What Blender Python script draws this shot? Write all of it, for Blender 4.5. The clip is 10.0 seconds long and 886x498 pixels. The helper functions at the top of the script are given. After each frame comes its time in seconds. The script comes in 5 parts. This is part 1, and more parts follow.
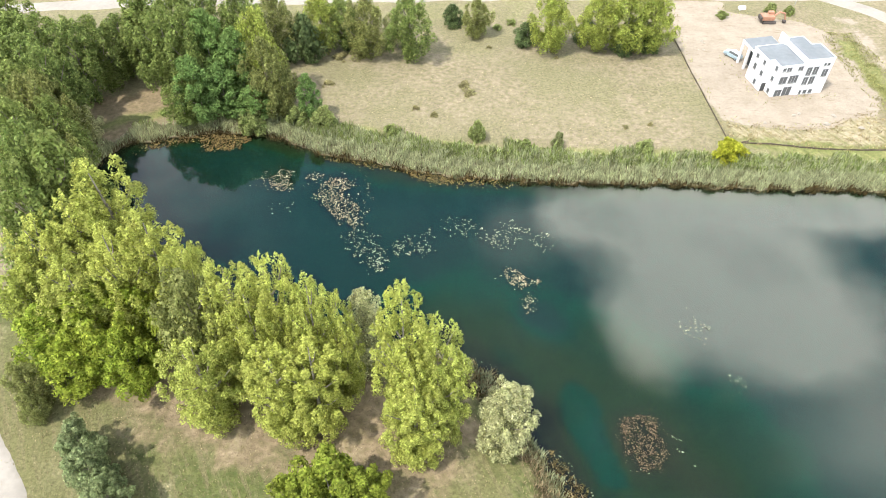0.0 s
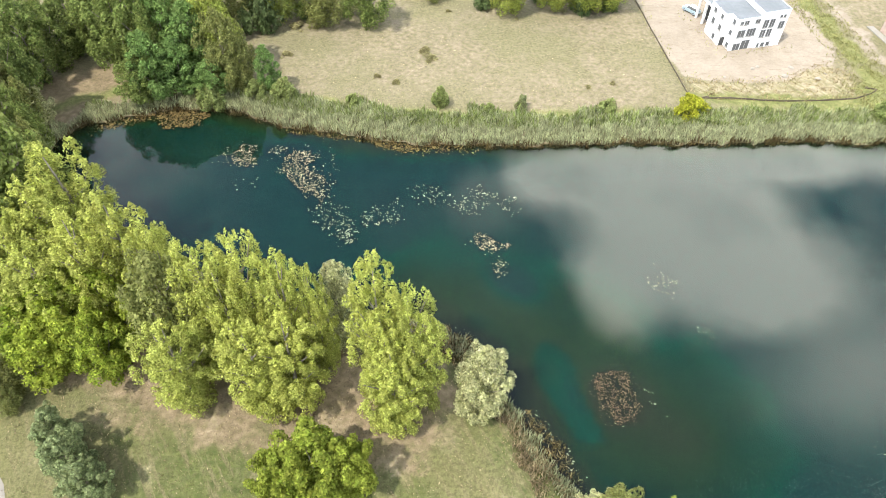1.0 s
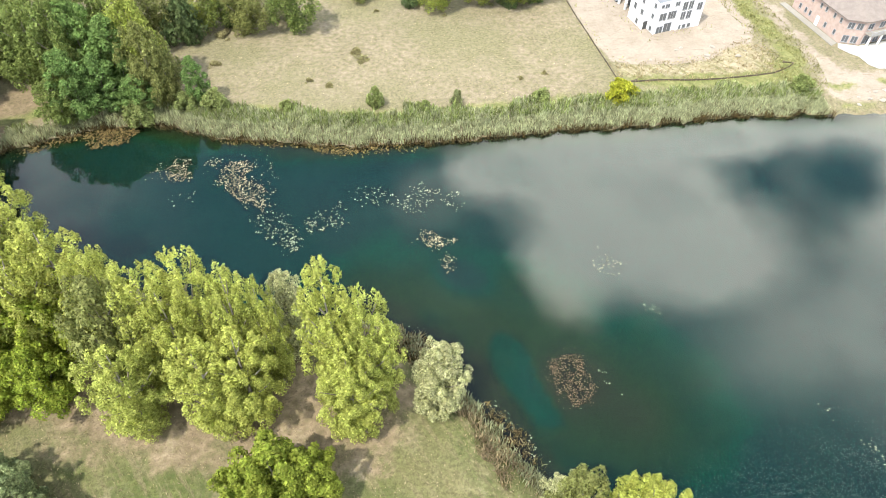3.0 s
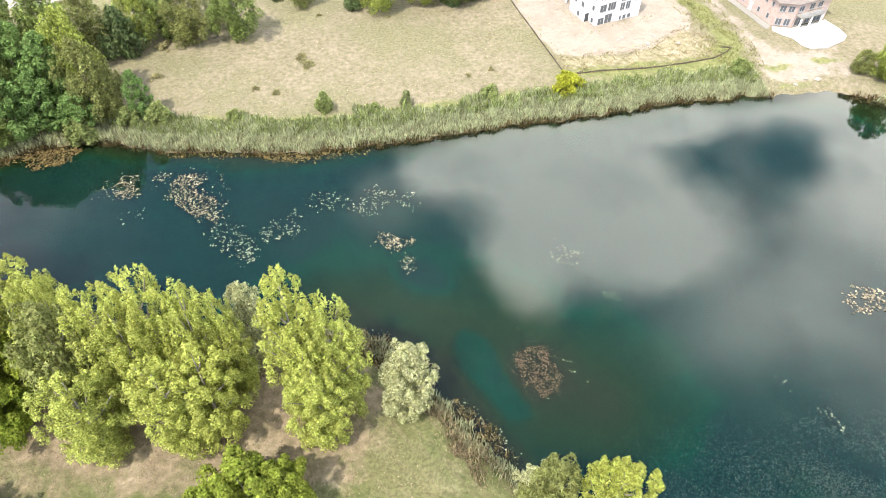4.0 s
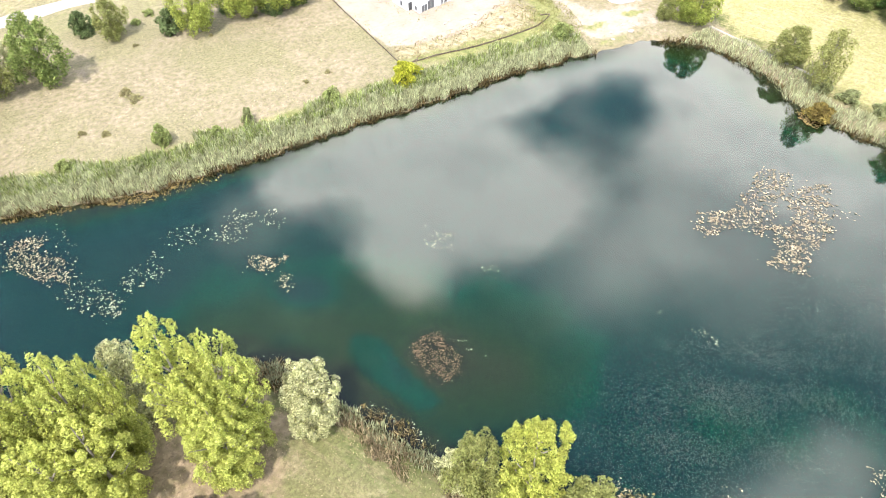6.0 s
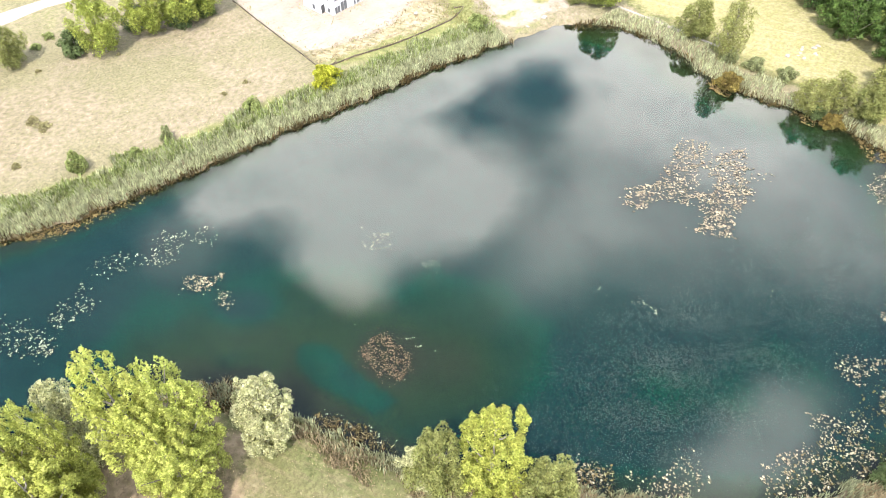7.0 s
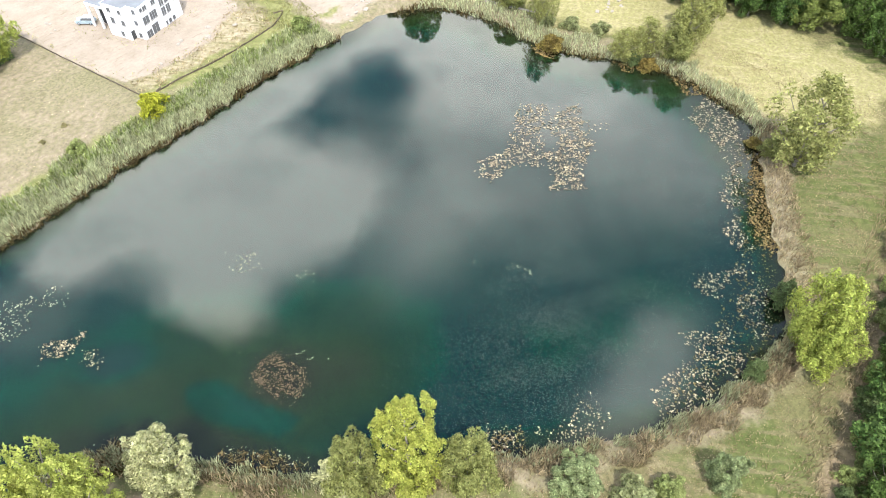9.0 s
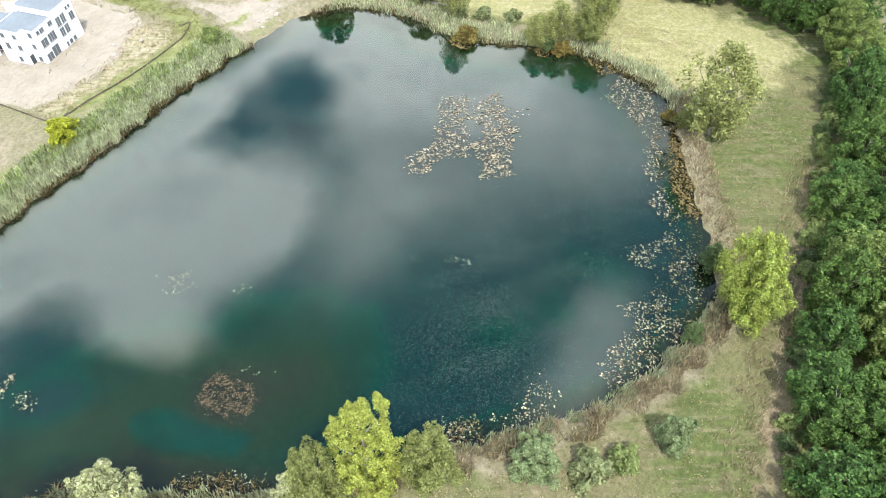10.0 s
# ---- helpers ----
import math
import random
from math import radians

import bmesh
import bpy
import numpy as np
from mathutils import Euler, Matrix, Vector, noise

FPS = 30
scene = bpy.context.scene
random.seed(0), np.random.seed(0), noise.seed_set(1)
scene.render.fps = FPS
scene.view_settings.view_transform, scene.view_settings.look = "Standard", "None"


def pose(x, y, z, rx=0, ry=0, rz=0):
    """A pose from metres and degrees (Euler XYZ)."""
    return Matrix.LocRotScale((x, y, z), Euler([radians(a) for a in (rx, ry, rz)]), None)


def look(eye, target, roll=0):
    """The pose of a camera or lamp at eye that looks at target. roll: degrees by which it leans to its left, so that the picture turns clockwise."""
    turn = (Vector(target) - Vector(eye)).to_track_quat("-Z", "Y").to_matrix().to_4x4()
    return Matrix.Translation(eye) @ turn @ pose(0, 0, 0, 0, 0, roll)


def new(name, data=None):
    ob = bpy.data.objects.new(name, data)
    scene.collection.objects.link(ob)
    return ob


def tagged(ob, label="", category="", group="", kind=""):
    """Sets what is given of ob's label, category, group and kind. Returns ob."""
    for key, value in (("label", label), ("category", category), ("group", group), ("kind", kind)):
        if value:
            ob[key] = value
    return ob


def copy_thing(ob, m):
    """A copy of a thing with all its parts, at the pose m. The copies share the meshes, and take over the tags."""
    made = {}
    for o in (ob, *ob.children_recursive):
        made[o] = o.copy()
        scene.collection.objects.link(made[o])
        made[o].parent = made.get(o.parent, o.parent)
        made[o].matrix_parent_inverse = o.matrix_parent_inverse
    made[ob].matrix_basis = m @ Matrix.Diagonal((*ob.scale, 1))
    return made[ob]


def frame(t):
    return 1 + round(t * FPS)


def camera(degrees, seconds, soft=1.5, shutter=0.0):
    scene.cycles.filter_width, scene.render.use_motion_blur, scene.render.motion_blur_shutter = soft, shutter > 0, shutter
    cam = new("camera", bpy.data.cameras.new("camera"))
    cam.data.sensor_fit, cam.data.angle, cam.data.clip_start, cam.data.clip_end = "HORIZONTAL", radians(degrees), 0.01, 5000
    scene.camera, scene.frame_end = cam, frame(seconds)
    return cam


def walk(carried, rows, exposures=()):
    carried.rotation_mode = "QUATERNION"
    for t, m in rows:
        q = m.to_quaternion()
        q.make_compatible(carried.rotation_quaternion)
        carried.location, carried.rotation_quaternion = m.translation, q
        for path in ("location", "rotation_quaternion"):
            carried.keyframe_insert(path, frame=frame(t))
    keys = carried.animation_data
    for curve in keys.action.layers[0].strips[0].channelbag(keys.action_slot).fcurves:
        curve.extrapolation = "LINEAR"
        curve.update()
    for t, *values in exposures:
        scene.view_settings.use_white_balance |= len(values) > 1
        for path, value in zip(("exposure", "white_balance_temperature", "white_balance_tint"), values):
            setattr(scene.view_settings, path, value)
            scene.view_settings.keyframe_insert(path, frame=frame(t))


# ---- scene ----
cam = camera(65.3, 10.0, soft=0.55)
PATH = [
    (0, (-0.231, 0.333, 79.989), (-0.309, 1.714, 78.544), -0.0),
    (0.5, (-0.188, 0.317, 79.989), (-0.226, 1.664, 78.511), -0.1),
    (1, (-0.146, 0.301, 79.989), (-0.136, 1.615, 78.482), -0.1),
    (1.5, (-0.104, 0.283, 79.99), (-0.068, 1.596, 78.482), -0.1),
    (2, (-0.063, 0.262, 79.99), (0.009, 1.574, 78.483), -0.1),
    (2.5, (-0.024, 0.238, 79.991), (0.092, 1.545, 78.482), -0.0),
    (4, (0.085, 0.151, 79.998), (0.36, 1.434, 78.487), 0.3),
    (4.5, (0.116, 0.116, 79.999), (0.478, 1.376, 78.489), 0.2),
    (5, (0.141, 0.074, 80.0), (0.592, 1.304, 78.489), 0.0),
    (5.5, (0.161, 0.024, 80.001), (0.692, 1.22, 78.489), -0.0),
    (7, (0.203, -0.148, 80.01), (0.957, 0.913, 78.491), -0.2),
    (7.5, (0.213, -0.213, 80.011), (1.035, 0.792, 78.49), -0.2),
    (8, (0.219, -0.285, 80.013), (1.106, 0.661, 78.49), -0.1),
    (8.5, (0.222, -0.361, 80.014), (1.171, 0.516, 78.488), -0.0),
    (9, (0.222, -0.441, 80.015), (1.232, 0.361, 78.486), -0.0),
    (9.5, (0.222, -0.522, 80.015), (1.282, 0.204, 78.483), 0.0),
    (10, (0.22, -0.604, 80.016), (1.325, 0.047, 78.481), 0.1),
]
walk(cam, [(t, look(eye, target, roll)) for t, eye, target, roll in PATH], exposures=[(0, 0.7, 6500, 8), (2.5, 0.74, 6480, 8), (4.5, 0.93, 6400, 12), (5.5, 1.06, 6400, 13), (7, 1.08, 6350, 15), (8.5, 0.81, 6320, 12), (9.2, 0.75, 6220, 10), (10, 0.71, 5950, 6)])


# ---- world and sun ----
SUN_EL, SUN_AZ = radians(60), math.atan2(-0.74, -0.673)


class Nodes:
    """Small helper that writes node trees."""

    def __init__(self, tree):
        self.tree = tree
        tree.nodes.clear()

    def node(self, kind, **props):
        n = self.tree.nodes.new(kind)
        for k, v in props.items():
            setattr(n, k, v)
        return n

    def put(self, socket, value):
        if isinstance(value, bpy.types.NodeSocket):
            self.tree.links.new(value, socket)
        elif value is not None:
            socket.default_value = value

    def math(self, op, a, b=None, c=None, clamp=False):
        n = self.node("ShaderNodeMath", operation=op, use_clamp=clamp)
        for s, v in zip(n.inputs, (a, b, c)):
            self.put(s, v)
        return n.outputs[0]

    def vec(self, op, a, b=None):
        n = self.node("ShaderNodeVectorMath", operation=op)
        for s, v in zip(n.inputs, (a, b)):
            self.put(s, v)
        return n.outputs[0]

    def noise(self, scale, detail=4.0, rough=0.55, vector=None):
        n = self.node("ShaderNodeTexNoise")
        n.inputs["Scale"].default_value = scale
        n.inputs["Detail"].default_value = detail
        n.inputs["Roughness"].default_value = rough
        self.put(n.inputs["Vector"], vector)
        return n

    def remap(self, value, a, b, lo=0.0, hi=1.0, smooth=True):
        n = self.node("ShaderNodeMapRange", interpolation_type="SMOOTHSTEP" if smooth else "LINEAR")
        self.put(n.inputs[0], value)
        for i, v in enumerate((a, b, lo, hi)):
            n.inputs[1 + i].default_value = v
        return n.outputs[0]

    def mix(self, fac, a, b, blend="MIX"):
        n = self.node("ShaderNodeMix", data_type="RGBA", blend_type=blend)
        self.put(n.inputs[0], fac)
        for s, v in ((n.inputs[6], a), (n.inputs[7], b)):
            self.put(s, (*v, 1.0) if isinstance(v, tuple) else v)
        return n.outputs[2]

    def ramp(self, fac, stops):
        n = self.node("ShaderNodeValToRGB")
        el = n.color_ramp.elements
        while len(el) < len(stops):
            el.new(0.5)
        for e, (p, c) in zip(el, stops):
            e.position, e.color = p, (*c, 1.0)
        self.put(n.inputs[0], fac)
        return n.outputs[0]


# Cumulus clouds over the lake: centre and radii on a layer, per 80 m of height, and thickness.
CLOUDS = [(19, 87, 9, 9, 0.8), (36, 77, 18, 17, 1.0), (26, 63, 7, 9, 0.8), (42, 60, 13, 8, 0.75), (50, 67, 14, 13, 0.95), (42, 88, 26, 10, 0.9), (66, 90, 16, 7, 0.8), (7, 80, 6, 9, 0.2), (15.5, 82, 5, 8, 0.45),
          (100, 86, 24, 12, 0.95), (106, 66, 35, 33, 0.9), (78, 44, 32, 26, 0.44), (54, 47, 18, 11, 0.3), (52, 9, 15, 6, 0.55), (94, 20, 18, 15, 0.4)]
GAPS = [(82, 81.5, 6.5, 6, 0.75), (77, 76, 7.5, 8.5, 0.92), (71.5, 69, 5, 6, 0.5), (66, 20, 13, 8, 0.3), (44, 30, 17, 10, 0.4)]


def build_world():
    world = bpy.data.worlds.new("sky")
    scene.world = world
    world.use_nodes = True
    n = Nodes(world.node_tree)
    sky = n.node("ShaderNodeTexSky", sky_type="NISHITA", sun_disc=False, sun_elevation=SUN_EL, sun_rotation=SUN_AZ, ozone_density=3.0, dust_density=0.4)
    clear = n.node("ShaderNodeBackground")
    n.put(clear.inputs[0], sky.outputs[0])
    clear.inputs[1].default_value = 0.19
    way = n.node("ShaderNodeTexCoord").outputs["Generated"]
    split = n.node("ShaderNodeSeparateXYZ")
    n.put(split.inputs[0], way)
    up = n.math("MAXIMUM", split.outputs[2], 0.03)
    flat = n.node("ShaderNodeCombineXYZ")
    n.put(flat.inputs[0], n.math("MULTIPLY", n.math("DIVIDE", split.outputs[0], up), 80.0))
    n.put(flat.inputs[1], n.math("MULTIPLY", n.math("DIVIDE", split.outputs[1], up), 80.0))
    big = n.noise(0.05, 5.0, 0.6, flat.outputs[0])
    warp = n.vec("MULTIPLY", n.vec("SUBTRACT", big.outputs["Color"], (0.5, 0.5, 0.5)), (14.0, 14.0, 0.0))
    at = n.vec("ADD", flat.outputs[0], warp)
    # unseen cloud cover all round, added as soft fill light; thin over the lake
    total = n.remap(n.noise(0.012, 5.0, 0.55, flat.outputs[0]).outputs[0], 0.42, 0.66, 0.04, 0.8)
    far = n.node("ShaderNodeVectorMath", operation="DISTANCE")
    n.put(far.inputs[0], flat.outputs[0])
    far.inputs[1].default_value = (45, 60, 0)
    total = n.math("MULTIPLY", total, n.remap(far.outputs["Value"], 70, 140, 0.15, 1.0))
    for x, y, rx, ry, w in CLOUDS:
        off = n.vec("MULTIPLY", n.vec("SUBTRACT", at, (x, y, 0.0)), (1.0 / rx, 1.0 / ry, 0.0))
        size = n.node("ShaderNodeVectorMath", operation="LENGTH")
        n.put(size.inputs[0], off)
        total = n.math("ADD", total, n.remap(size.outputs["Value"], 0.3, 1.3, w, 0.0))
    total = n.math("MINIMUM", total, 1.0)
    near_at = n.vec("ADD", flat.outputs[0], n.vec("MULTIPLY", warp, (0.4, 0.4, 0.0)))
    for x, y, rx, ry, w in GAPS:
        off = n.vec("MULTIPLY", n.vec("SUBTRACT", near_at, (x, y, 0.0)), (1.0 / rx, 1.0 / ry, 0.0))
        size = n.node("ShaderNodeVectorMath", operation="LENGTH")
        n.put(size.inputs[0], off)
        total = n.math("MULTIPLY", total, n.remap(size.outputs["Value"], 0.3, 1.3, 1.0 - w, 1.0))
    puffy = n.noise(0.07, 5.0, 0.6, at).outputs[0]
    total = n.math("MULTIPLY", total, n.remap(puffy, 0.3, 0.68, 0.8, 1.15))
    total = n.math("MINIMUM", total, 1.0)
    cloud = n.node("ShaderNodeBackground")
    cloud.inputs[0].default_value = (1.03, 1.0, 0.92, 1.0)
    cloud.inputs[1].default_value = 4.6
    mixed = n.node("ShaderNodeMixShader")
    n.put(mixed.inputs[0], total)
    n.put(mixed.inputs[1], clear.outputs[0])
    n.put(mixed.inputs[2], cloud.outputs[0])
    n.put(n.node("ShaderNodeOutputWorld").inputs[0], mixed.outputs[0])


build_world()
sun_data = bpy.data.lights.new("sun", "SUN")
sun_data.energy, sun_data.angle, sun_data.color = 4.05, radians(1.2), (1.0, 0.94, 0.84)
sun = new("sun", sun_data)
sun.matrix_world = look((0, 0, 0), (0.74 * math.cos(SUN_EL), 0.673 * math.cos(SUN_EL), -math.sin(SUN_EL)))


# ---- materials ----
def material(name):
    m = bpy.data.materials.new(name)
    m.use_nodes = True
    return m, Nodes(m.node_tree)


def finish(n, color, rough=0.9, bump=None, bump_size=0.05, metallic=0.0, spec=0.3, translucent=0.0):
    """A principled surface with an optional bump and some light let through."""
    b = n.node("ShaderNodeBsdfPrincipled")
    n.put(b.inputs["Base Color"], (*color, 1.0) if isinstance(color, tuple) else color)
    n.put(b.inputs["Roughness"], rough)
    b.inputs["Metallic"].default_value = metallic
    b.inputs["Specular IOR Level"].default_value = spec
    if bump is not None:
        bn = n.node("ShaderNodeBump")
        bn.inputs["Strength"].default_value = 0.6
        bn.inputs["Distance"].default_value = bump_size
        n.put(bn.inputs["Height"], bump)
        n.put(b.inputs["Normal"], bn.outputs[0])
    out = b.outputs[0]
    if translucent:
        t = n.node("ShaderNodeBsdfTranslucent")
        n.put(t.inputs[0], (*color, 1.0) if isinstance(color, tuple) else color)
        s = n.node("ShaderNodeMixShader")
        s.inputs[0].default_value = translucent
        n.put(s.inputs[1], out)
        n.put(s.inputs[2], t.outputs[0])
        out = s.outputs[0]
    n.put(n.node("ShaderNodeOutputMaterial").inputs[0], out)


def plain(name, color, rough=0.8, scale=3.0, vary=0.18, metallic=0.0, spec=0.3, bump=0.01):
    """Painted, rendered or metal surface with two sizes of variation."""
    m, n = material(name)
    pos = n.node("ShaderNodeTexCoord").outputs["Object"]
    a = n.noise(scale, 6.0, 0.6, pos).outputs[0]
    c = n.noise(scale * 0.17, 3.0, 0.5, pos).outputs[0]
    fac = n.math("ADD", n.math("MULTIPLY", a, 0.5), n.math("MULTIPLY", c, 0.5))
    lo, hi = (tuple(v * k for v in color) for k in (1 - vary * 1.4, 1 + vary))
    col = n.mix(n.remap(fac, 0.3, 0.7), lo, hi)
    finish(n, col, n.remap(a, 0.2, 0.8, max(rough - 0.1, 0.05), min(rough + 0.08, 1)), a, bump, metallic, spec)
    return m


def foliage(name, low, high, tint, let=0.42, rough=0.6, spread=0.38):
    """Leaves: each leaf its own tone, each plant its own tint."""
    m, n = material(name)
    geo = n.node("ShaderNodeNewGeometry")
    info = n.node("ShaderNodeObjectInfo")
    col = n.mix(n.remap(geo.outputs["Random Per Island"], 0.0, 1.0, smooth=False), low, high)
    col = n.mix(n.math("MULTIPLY", info.outputs["Random"], 0.4), col, tint)
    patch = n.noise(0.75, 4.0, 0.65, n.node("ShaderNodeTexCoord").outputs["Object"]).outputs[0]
    hs = n.node("ShaderNodeHueSaturation")
    n.put(hs.inputs["Color"], col)
    second = n.math("FRACT", n.math("MULTIPLY", geo.outputs["Random Per Island"], 57.3))
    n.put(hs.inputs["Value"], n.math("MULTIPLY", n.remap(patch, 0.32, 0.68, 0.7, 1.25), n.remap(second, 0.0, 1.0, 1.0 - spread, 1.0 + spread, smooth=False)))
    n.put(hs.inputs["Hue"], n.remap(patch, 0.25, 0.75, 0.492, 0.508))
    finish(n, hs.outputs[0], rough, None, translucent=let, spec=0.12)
    return m


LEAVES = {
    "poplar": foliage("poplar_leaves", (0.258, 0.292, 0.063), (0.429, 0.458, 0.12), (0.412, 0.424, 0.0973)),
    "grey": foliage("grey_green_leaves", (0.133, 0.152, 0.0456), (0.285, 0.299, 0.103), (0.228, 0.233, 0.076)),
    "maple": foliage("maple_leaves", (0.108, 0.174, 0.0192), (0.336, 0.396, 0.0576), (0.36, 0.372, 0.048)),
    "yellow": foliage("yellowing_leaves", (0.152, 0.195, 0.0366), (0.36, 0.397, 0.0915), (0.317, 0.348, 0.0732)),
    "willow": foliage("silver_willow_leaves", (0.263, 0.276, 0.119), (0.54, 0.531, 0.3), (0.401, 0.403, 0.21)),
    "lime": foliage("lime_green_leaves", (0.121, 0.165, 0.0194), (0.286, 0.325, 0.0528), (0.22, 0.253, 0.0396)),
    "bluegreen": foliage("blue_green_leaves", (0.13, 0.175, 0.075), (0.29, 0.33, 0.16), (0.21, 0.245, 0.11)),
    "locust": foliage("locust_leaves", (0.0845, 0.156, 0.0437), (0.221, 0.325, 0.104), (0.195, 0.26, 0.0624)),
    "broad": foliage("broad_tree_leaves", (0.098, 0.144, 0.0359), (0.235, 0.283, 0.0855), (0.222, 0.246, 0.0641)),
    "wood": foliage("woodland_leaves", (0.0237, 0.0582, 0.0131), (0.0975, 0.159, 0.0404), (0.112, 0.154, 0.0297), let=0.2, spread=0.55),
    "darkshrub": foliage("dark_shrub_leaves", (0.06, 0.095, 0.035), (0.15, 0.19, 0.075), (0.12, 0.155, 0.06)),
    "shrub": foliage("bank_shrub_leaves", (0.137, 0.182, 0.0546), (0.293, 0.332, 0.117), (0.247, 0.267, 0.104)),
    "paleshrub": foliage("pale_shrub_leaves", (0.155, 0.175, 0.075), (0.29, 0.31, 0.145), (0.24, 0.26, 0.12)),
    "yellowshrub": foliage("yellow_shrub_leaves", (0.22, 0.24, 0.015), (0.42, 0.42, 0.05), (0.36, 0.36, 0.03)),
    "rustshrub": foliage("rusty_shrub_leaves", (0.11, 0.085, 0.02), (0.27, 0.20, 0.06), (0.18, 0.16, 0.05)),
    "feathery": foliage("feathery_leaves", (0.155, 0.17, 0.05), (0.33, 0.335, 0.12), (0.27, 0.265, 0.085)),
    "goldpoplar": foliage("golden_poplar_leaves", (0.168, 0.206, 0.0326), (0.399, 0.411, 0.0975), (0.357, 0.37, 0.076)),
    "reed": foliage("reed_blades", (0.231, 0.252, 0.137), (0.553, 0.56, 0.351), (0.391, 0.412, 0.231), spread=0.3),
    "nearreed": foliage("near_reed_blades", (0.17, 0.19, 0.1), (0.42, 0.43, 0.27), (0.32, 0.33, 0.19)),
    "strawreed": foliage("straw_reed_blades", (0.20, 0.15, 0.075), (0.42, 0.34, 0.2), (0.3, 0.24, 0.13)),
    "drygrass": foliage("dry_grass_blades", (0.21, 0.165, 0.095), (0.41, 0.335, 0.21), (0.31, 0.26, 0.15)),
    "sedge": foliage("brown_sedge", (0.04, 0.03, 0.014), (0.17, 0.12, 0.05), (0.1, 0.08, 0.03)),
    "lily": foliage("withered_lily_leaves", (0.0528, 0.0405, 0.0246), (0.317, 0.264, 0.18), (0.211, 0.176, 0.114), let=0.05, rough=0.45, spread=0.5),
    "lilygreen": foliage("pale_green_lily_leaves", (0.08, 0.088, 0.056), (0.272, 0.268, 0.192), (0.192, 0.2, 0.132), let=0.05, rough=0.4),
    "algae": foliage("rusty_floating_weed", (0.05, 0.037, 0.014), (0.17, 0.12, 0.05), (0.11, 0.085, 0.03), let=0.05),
    "pondweed": foliage("pondweed_and_ripple_flecks", (0.01, 0.022, 0.019), (0.09, 0.105, 0.097), (0.06, 0.075, 0.068), let=0.05, rough=0.3),
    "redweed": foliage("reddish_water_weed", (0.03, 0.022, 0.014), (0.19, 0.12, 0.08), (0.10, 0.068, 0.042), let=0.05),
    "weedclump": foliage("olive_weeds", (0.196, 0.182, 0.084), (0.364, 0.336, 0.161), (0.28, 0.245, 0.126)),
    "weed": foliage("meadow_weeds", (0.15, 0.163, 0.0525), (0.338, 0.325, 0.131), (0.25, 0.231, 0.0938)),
}
BARK = plain("bark", (0.24, 0.215, 0.175), 0.9, 6.0, 0.35, bump=0.04)


